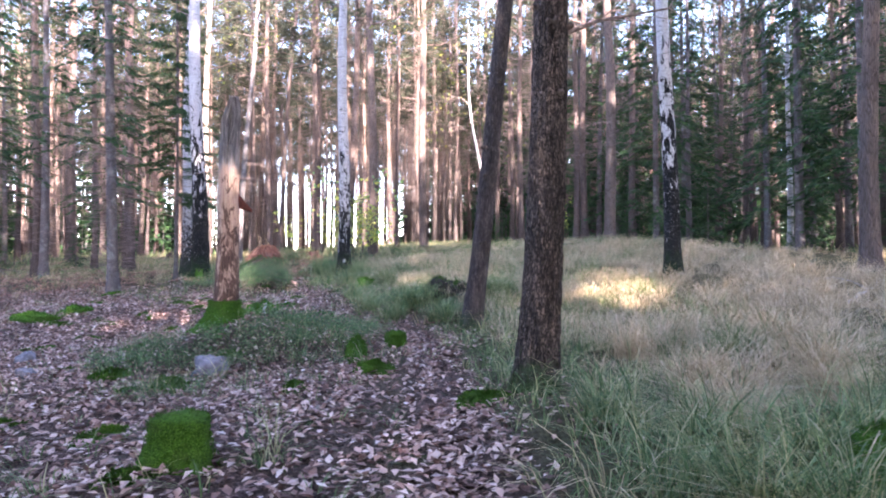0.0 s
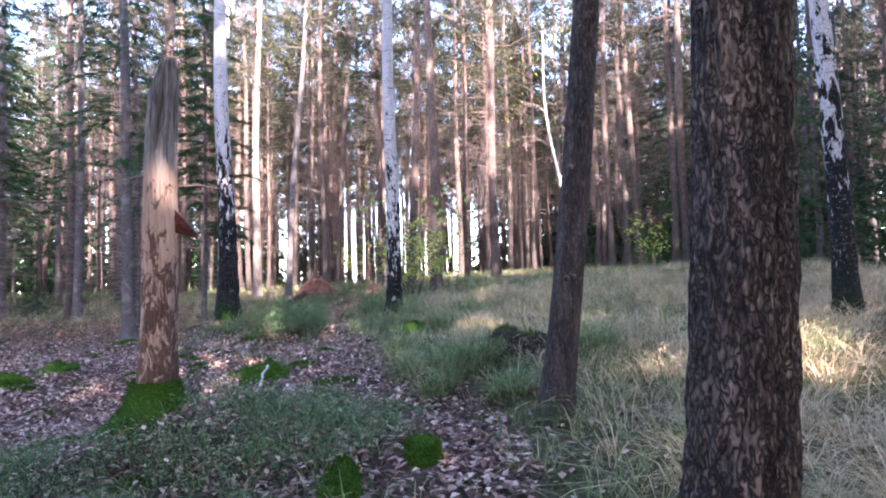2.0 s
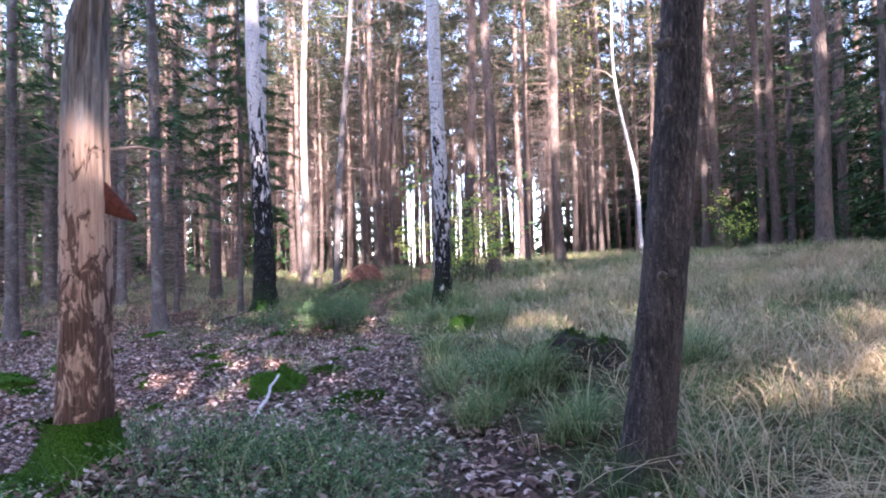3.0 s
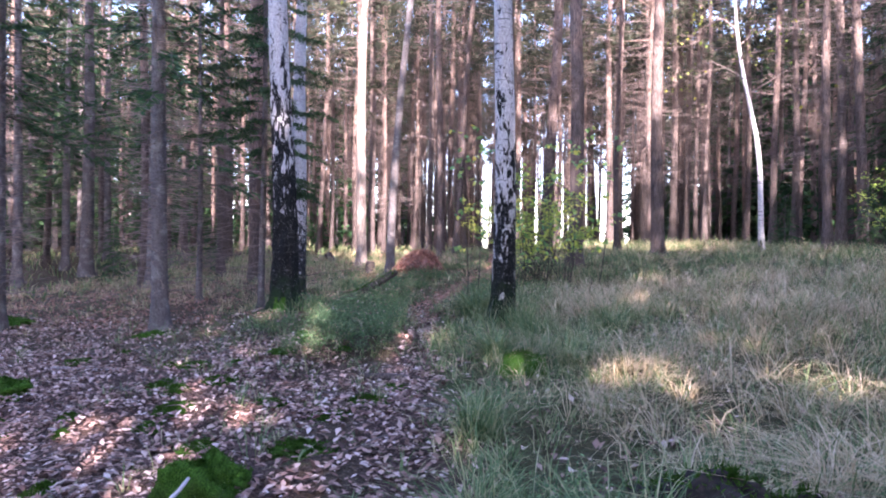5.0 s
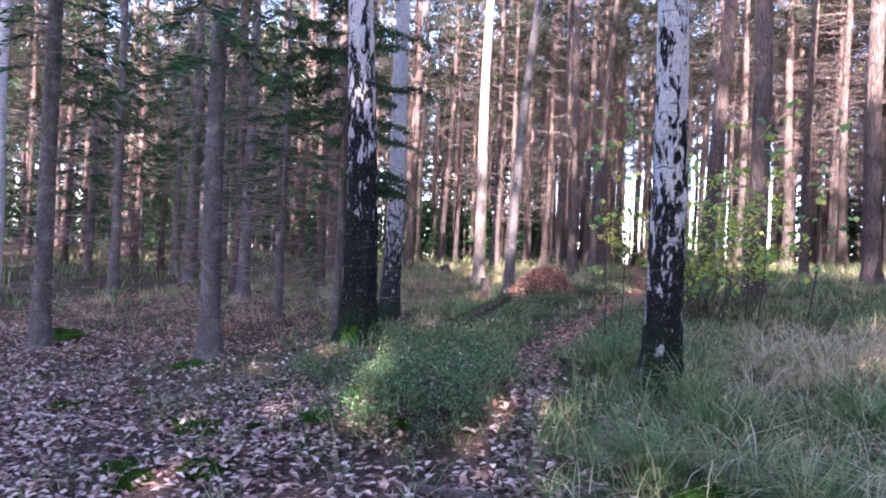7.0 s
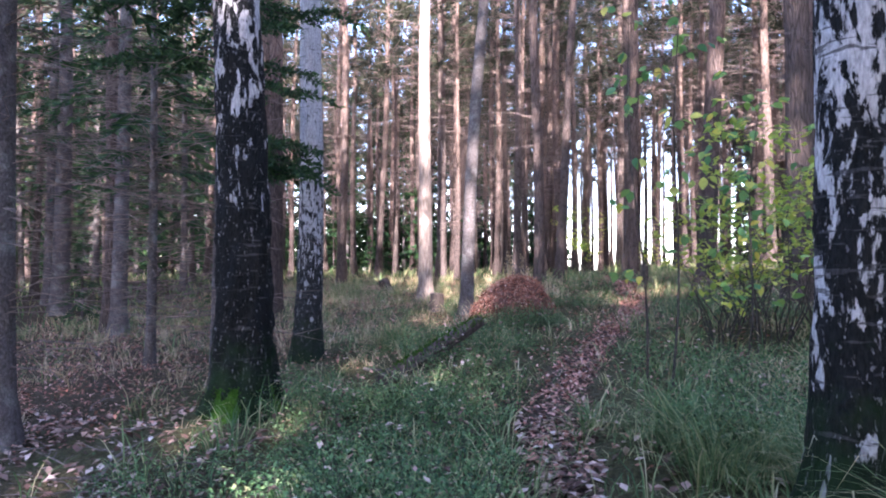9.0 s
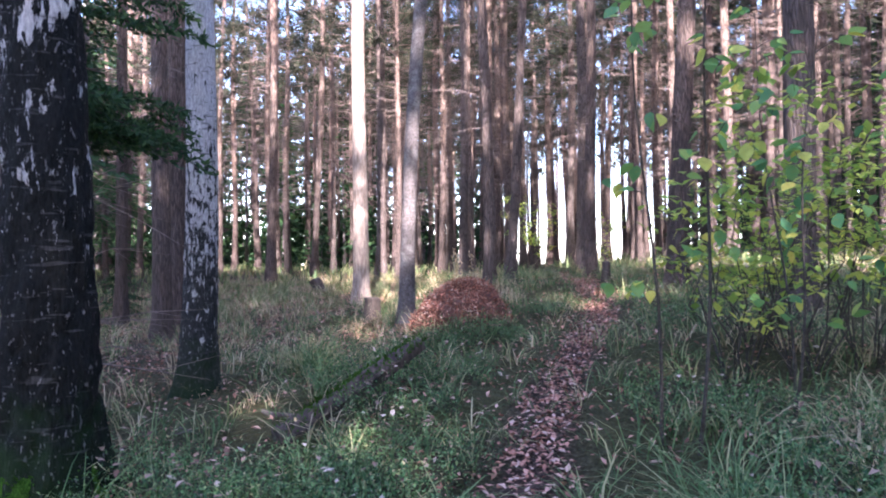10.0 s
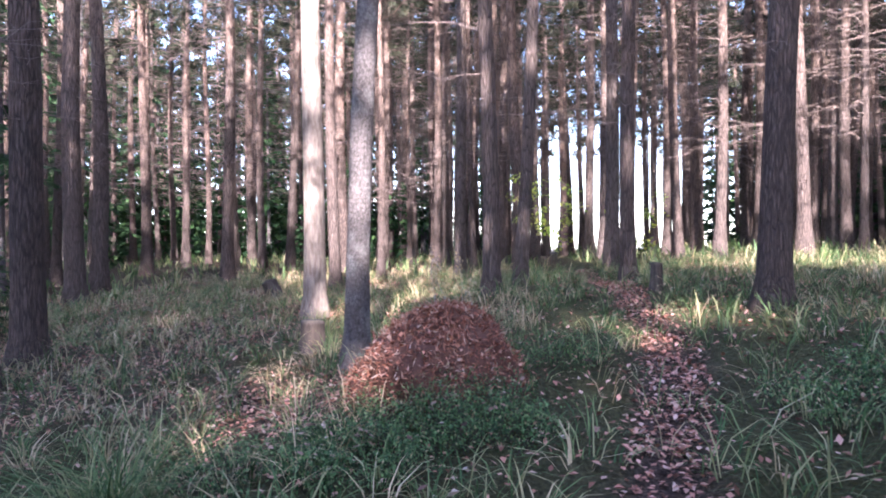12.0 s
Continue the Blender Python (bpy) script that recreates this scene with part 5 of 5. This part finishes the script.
# ---- bilberry bushes ----
def make_bilberry(m, seed_r=0.42, tall=0.42):
    ob = empty("bilberry_bush", m, "low dark green bilberry bush with small leaves", "bush", "bilberry bushes")
    stems, lv = Heap(), Heap()
    tips = []
    for _ in range(80):
        a, q = rng.uniform(0, 6.283), seed_r * math.sqrt(rng.uniform(0, 1))
        h = tall * rng.uniform(0.55, 1.05) * (1 - 0.45 * (q / seed_r) ** 2)
        p = limb(stems, (q * math.cos(a), q * math.sin(a), 0), (0.4 * math.cos(a) + rng.normal() * 0.25, 0.4 * math.sin(a) + rng.normal() * 0.25, 1), h, 0.003, 0, 3, 3)
        for _ in range(24):
            s = rng.uniform(0.3, 1.0)
            tips.append(p[0] + (p[-1] - p[0]) * s + rng.normal(size=3) * (0.035, 0.035, 0.02))
    tips = np.array(tips)
    n = len(tips)
    lv.add(*flakes(tips, rng.uniform(0, 6.28, n), rng.uniform(0.015, 0.03, n), rng.normal(size=n) * 0.8, rng.uniform(0, 0.3, n), 0.55))
    tagged(part("stem_growth", stems.mesh("stem_growth", STEM), ob), kind="stuff")
    tagged(part("foliage", lv.mesh("foliage", BILBERRY), ob), kind="stuff")
    return ob


bushes = [make_bilberry(Matrix.Translation(gp(px, py, -0.02))) for px, py in BILBERRY_SPOTS[:3]]
for bx, by in BILBERRY_SPOTS[3:]:
    bs = rng.uniform(0.75, 1.2)
    copy_thing(bushes[int(rng.integers(3))], Matrix.Translation(gp(bx, by, -0.02)) @ Matrix.Rotation(rng.uniform(0, 6.28), 4, "Z") @ Matrix.Diagonal((bs, bs, bs * rng.uniform(0.6, 1.1), 1)))


# ---- saplings with broad leaves ----
def leaf_mesh(size, droop):
    """A rounded, pointed leaf with a folded midrib."""
    n = 7
    s = np.linspace(0, 1, n)
    w = np.sin(np.pi * s ** 0.8) * 0.36 * size
    mid = np.stack([s * size, 0 * s, -droop * size * s ** 2], -1)
    up = np.array([0, 0, 0.12])
    l = mid + np.stack([0 * s, w, 0 * s], -1) + up * w[:, None]
    r = mid - np.stack([0 * s, w, 0 * s], -1) + up * w[:, None]
    v = np.concatenate([mid, l, r])
    f = []
    for k in range(n - 1):
        f += [(k, k + 1, n + k + 1, n + k), (k, 2 * n + k, 2 * n + k + 1, k + 1)]
    return mesh_np("leaf", v, f, SAPLING_LEAF, True)


LEAVES = [leaf_mesh(0.085, 0.2), leaf_mesh(0.072, 0.45), leaf_mesh(0.098, 0.1)]


def make_sapling(x, y, tall, count, lean, label="thin sapling with broad green and yellowing leaves"):
    ob = empty("sapling", Matrix.Translation(gp(x, y, -0.03)), label, "sapling", "saplings beside the path")
    s = np.linspace(0, 1, 12)
    p = np.stack([lean[0] * s + 0.03 * np.sin(s * 7), lean[1] * s + 0.03 * np.cos(s * 5), tall * s], -1)
    part("stem", Heap().add(*tube(p, 0.011 * (1 - 0.8 * s), 7)).mesh("stem", STEM, True), ob)
    k = 0
    while k < count:
        t = rng.uniform(0.22, 1.0)
        base = np.array([np.interp(t, s, p[:, q]) for q in range(3)])
        a = rng.uniform(0, 6.283)
        length = rng.uniform(0.12, 0.5) * (1.15 - 0.6 * t)
        h = Heap()
        tw = limb(h, base, (math.cos(a), math.sin(a), 0.5), length, 0.004, 0.1, 4, 4)
        twig = part("twig", h.mesh("twig", STEM), ob)
        for q in (1, 2, 3, 4, 4):
            if rng.uniform() < 0.85:
                leaf = part("leaf", LEAVES[int(rng.integers(3))], twig)
                leaf.matrix_basis = pose(*tw[q], rng.normal() * 25, 20 + rng.normal() * 30, math.degrees(a) + rng.uniform(-80, 80))
                k += 1


for sx, sy, st, sc, sl in SAPLINGS:
    make_sapling(sx, sy, st, sc, sl)


def make_shrub(x, y, tall, wide, n, label):
    ob = empty("leafy_shrub", Matrix.Translation(gp(x, y, -0.03)), label, "shrub", "leafy shrubs")
    stems, c = Heap(), []
    for k in range(11):
        a = k * 2.4
        p = limb(stems, (0.08 * math.cos(a), 0.08 * math.sin(a), 0), (wide * math.cos(a), wide * math.sin(a), tall), tall * rng.uniform(0.7, 1.05), 0.008, 0.05, 4, 5)
        for _ in range(4):
            b = rng.uniform(0, 6.28)
            q = limb(stems, p[rng.integers(2, 6)], (math.cos(b), math.sin(b), 0.4), wide * 0.5, 0.004, 0.1, 3, 2)
            for _ in range(n // 44):
                c.append(q[0] + (q[-1] - q[0]) * rng.uniform(0.2, 1.1) + rng.normal(size=3) * 0.06)
    c = np.array(c)
    m = len(c)
    tagged(part("stem_growth", stems.mesh("stem_growth", STEM), ob), kind="stuff")
    tagged(part("foliage", Heap().add(*flakes(c, rng.uniform(0, 6.28, m), rng.uniform(0.055, 0.1, m), rng.normal(size=m) * 0.5 - 0.3, rng.uniform(0, 0.2, m), 0.75)).mesh("foliage", SHRUB_LEAVES), ob, "yellowing green leaves"), kind="stuff")


for sx, sy, st, sw, sn in SHRUBS:
    make_shrub(sx, sy, st, sw, sn, "leafy shrub turning yellow-green")


# ---- floor cover ----
def slow(x, y, f, s):
    return 0.5 + 0.25 * (np.sin(f * x + s) * np.sin(f * 1.2 * y + 2 * s) + np.sin(f * 2.1 * x - f * 1.4 * y + 3 * s))


def sample(count, area, share):
    x, y = rng.uniform(area[0], area[1], count), rng.uniform(area[2], area[3], count)
    ok = rng.uniform(0, 1, count) < share(x, y)
    return x[ok], y[ok]


def sig(v):
    return 1 / (1 + np.exp(-np.clip(v, -30, 30)))


def cover(name, mat, count, area, share, per, tall, wide, bend, label, ring=0.07):
    """Tussocks: blades that fan out of a common foot."""
    x, y = sample(count, area, share)
    n = len(x)
    size = rng.uniform(0.45, 1.45, n)
    x, y, size = np.repeat(x, per), np.repeat(y, per), np.repeat(size, per)
    m = len(x)
    a = rng.uniform(0, 6.283, m)
    q = ring * np.sqrt(rng.uniform(0, 1, m))
    bx, by = x + q * np.cos(a), y + q * np.sin(a)
    root = np.stack([bx, by, gz(bx, by) - 0.02], -1)
    v, f = blades(root, a + rng.normal(size=m) * 0.5, size * rng.uniform(tall[0], tall[1], m), rng.uniform(wide[0], wide[1], m), rng.uniform(bend[0], bend[1], m))
    tagged(new(name, mesh_np(name, v, f, mat)), label, "grass", kind="stuff")


def dry_share(x, y):
    d = off_path(x, y)
    right = sig(4 * (d - 1.5)) * sig(0.8 * (19 - y)) * (0.25 + 0.75 * sig(1.5 * (y + d * 0.6 - 5.0)))
    far = 0.55 * sig(2 * (d - 1.4)) * sig(y - 17)
    left = 0.6 * sig(-3 * (d + 1.2)) * sig(y - 20.5)
    clear = 1 - 0.9 * np.exp(-((x - 1.15) / 0.8) ** 2 - ((y - 11.0) / 0.8) ** 2)
    right = right * (1 - 0.45 * sig(2 * (y - 12.5)))
    return np.clip(clear * (right + far + left) * (0.1 + 1.5 * slow(x, y, 1.1, 1.0) * slow(x, y, 3.3, 2.0) * 1.6), 0, 1)


def green_share(x, y):
    d = off_path(x, y)
    w = path_half(y)
    right = sig(9 * (d - w)) * (0.72 + 0.28 * sig(2.0 * (2.0 - d)))
    left = sig(-9 * (d + w)) * (0.10 + 0.75 * sig(1.2 * (y - 16.5)) + 0.8 * np.exp(-((d + 1.6) / 1.1) ** 2 - ((y - 8.8) / 1.3) ** 2))
    bare = 1 - 0.92 * sig(-3 * (x + 5.0)) * sig(1.5 * (22.5 - y))
    return np.clip(bare * (right + left) * (0.1 + 1.3 * slow(x, y, 1.6, 4.0) * slow(x, y, 4.3, 1.0) * 1.5), 0, 1)


cover("dry_grass", DRY_GRASS, 9800, (-1, 9.5, 1.0, 20), dry_share, 14, (0.25, 0.6), (0.004, 0.009), (0.8, 1.9), "long pale dry grass lying over in tussocks")
cover("dry_grass_far", DRY_GRASS, 11000, (-14, 14, 15, 36), dry_share, 9, (0.18, 0.42), (0.005, 0.010), (0.5, 1.4), "pale dry grass among the pines")
cover("green_grass", GREEN_GRASS, 9500, (-3.2, 5.0, -0.5, 19), green_share, 11, (0.16, 0.42), (0.004, 0.009), (0.4, 1.3), "fresh green grass along the path")
cover("green_grass_far", GREEN_GRASS, 13500, (-13, 9, 15, 34), green_share, 9, (0.18, 0.45), (0.005, 0.011), (0.5, 1.3), "green woodland grass and moss tufts")
cover("far_undergrowth", GREEN_GRASS, 5000, (-26, 28, 20, 55), lambda x, y: 0.8 * ~((np.abs(off_path(x, y)) < 0.6) | ((y < 33) & (x > -12) & (x < 9))), 5, (0.2, 0.55), (0.02, 0.04), (0.3, 1.0), "rough undergrowth on the far forest floor", 0.2)
cover("left_grass", GREEN_GRASS, 3600, (-13, -0.5, 0.5, 18), lambda x, y: (0.06 + 0.6 * (slow(x, y, 1.3, 2.5) > 0.6)) * (1 - 0.8 * sig(3 * (y - 15.5))), 9, (0.08, 0.24), (0.004, 0.009), (0.4, 1.1), "thin grass tufts in leaf litter")
for tx, ty in TUSSOCKS + [(0.7, 11.0), (1.9, 10.9), (2.1, 11.3)]:
    cover("sedge_tussock", DRY_GRASS if rng.uniform() < (0.75 if tx > 2.35 else 0.06) else GREEN_GRASS, 14, (tx - 0.14, tx + 0.14, ty - 0.14, ty + 0.14), lambda x, y: 1 + 0 * x, 26, (0.3, 0.6), (0.005, 0.009), (0.5, 1.25), "arching tussock of half-dry sedge", 0.08)


def litter_cover(name, count, area, share, size, label, mat=LITTER, lift=(0.012, 0.05)):
    x, y = sample(count, area, share)
    n = len(x)
    root = np.stack([x, y, gz(x, y) + rng.uniform(lift[0], lift[1], n)], -1)
    v, f = flakes(root, rng.uniform(0, 6.283, n), rng.uniform(size[0], size[1], n), rng.normal(size=n) * 0.35, rng.uniform(-0.1, 0.35, n), 0.62)
    tagged(new(name, mesh_np(name, v, f, mat)), label, "leaves", kind="stuff")


litter_cover("fallen_leaves", 175000, (-14, 1.6, 0.5, 19), lambda x, y: litter_share(x, y) * (0.4 + 0.7 * slow(x, y, 1.3, 0.5)), (0.04, 0.095), "pale and brown fallen leaves covering the ground")
litter_cover("fallen_leaves_far", 150000, (-14, 0, 18, 34), lambda x, y: litter_share(x, y) * np.where(x < -6, 0.45, 1.0), (0.03, 0.062), "reddish fallen leaves along the path", RED_LITTER)
litter_cover("scattered_leaves", 7000, (-12, 8, 0.5, 30), lambda x, y: 0.5 + 0 * x, (0.035, 0.075), "scattered fallen leaves on the grass")


def on_bushes(x, y):
    """Nought to one: how near a spot lies to the middle of a bilberry bush."""
    near = np.min([(x - bx) ** 2 + (y - by) ** 2 for bx, by in BILBERRY_SPOTS], axis=0)
    return np.exp(-near / 0.07)


litter_cover("leaves_on_bushes", 26000, (-4.8, 0.2, 7.0, 24), lambda x, y: 0.35 * on_bushes(x, y), (0.03, 0.06), "fallen leaves caught in the bilberry", LITTER, (0.12, 0.3))
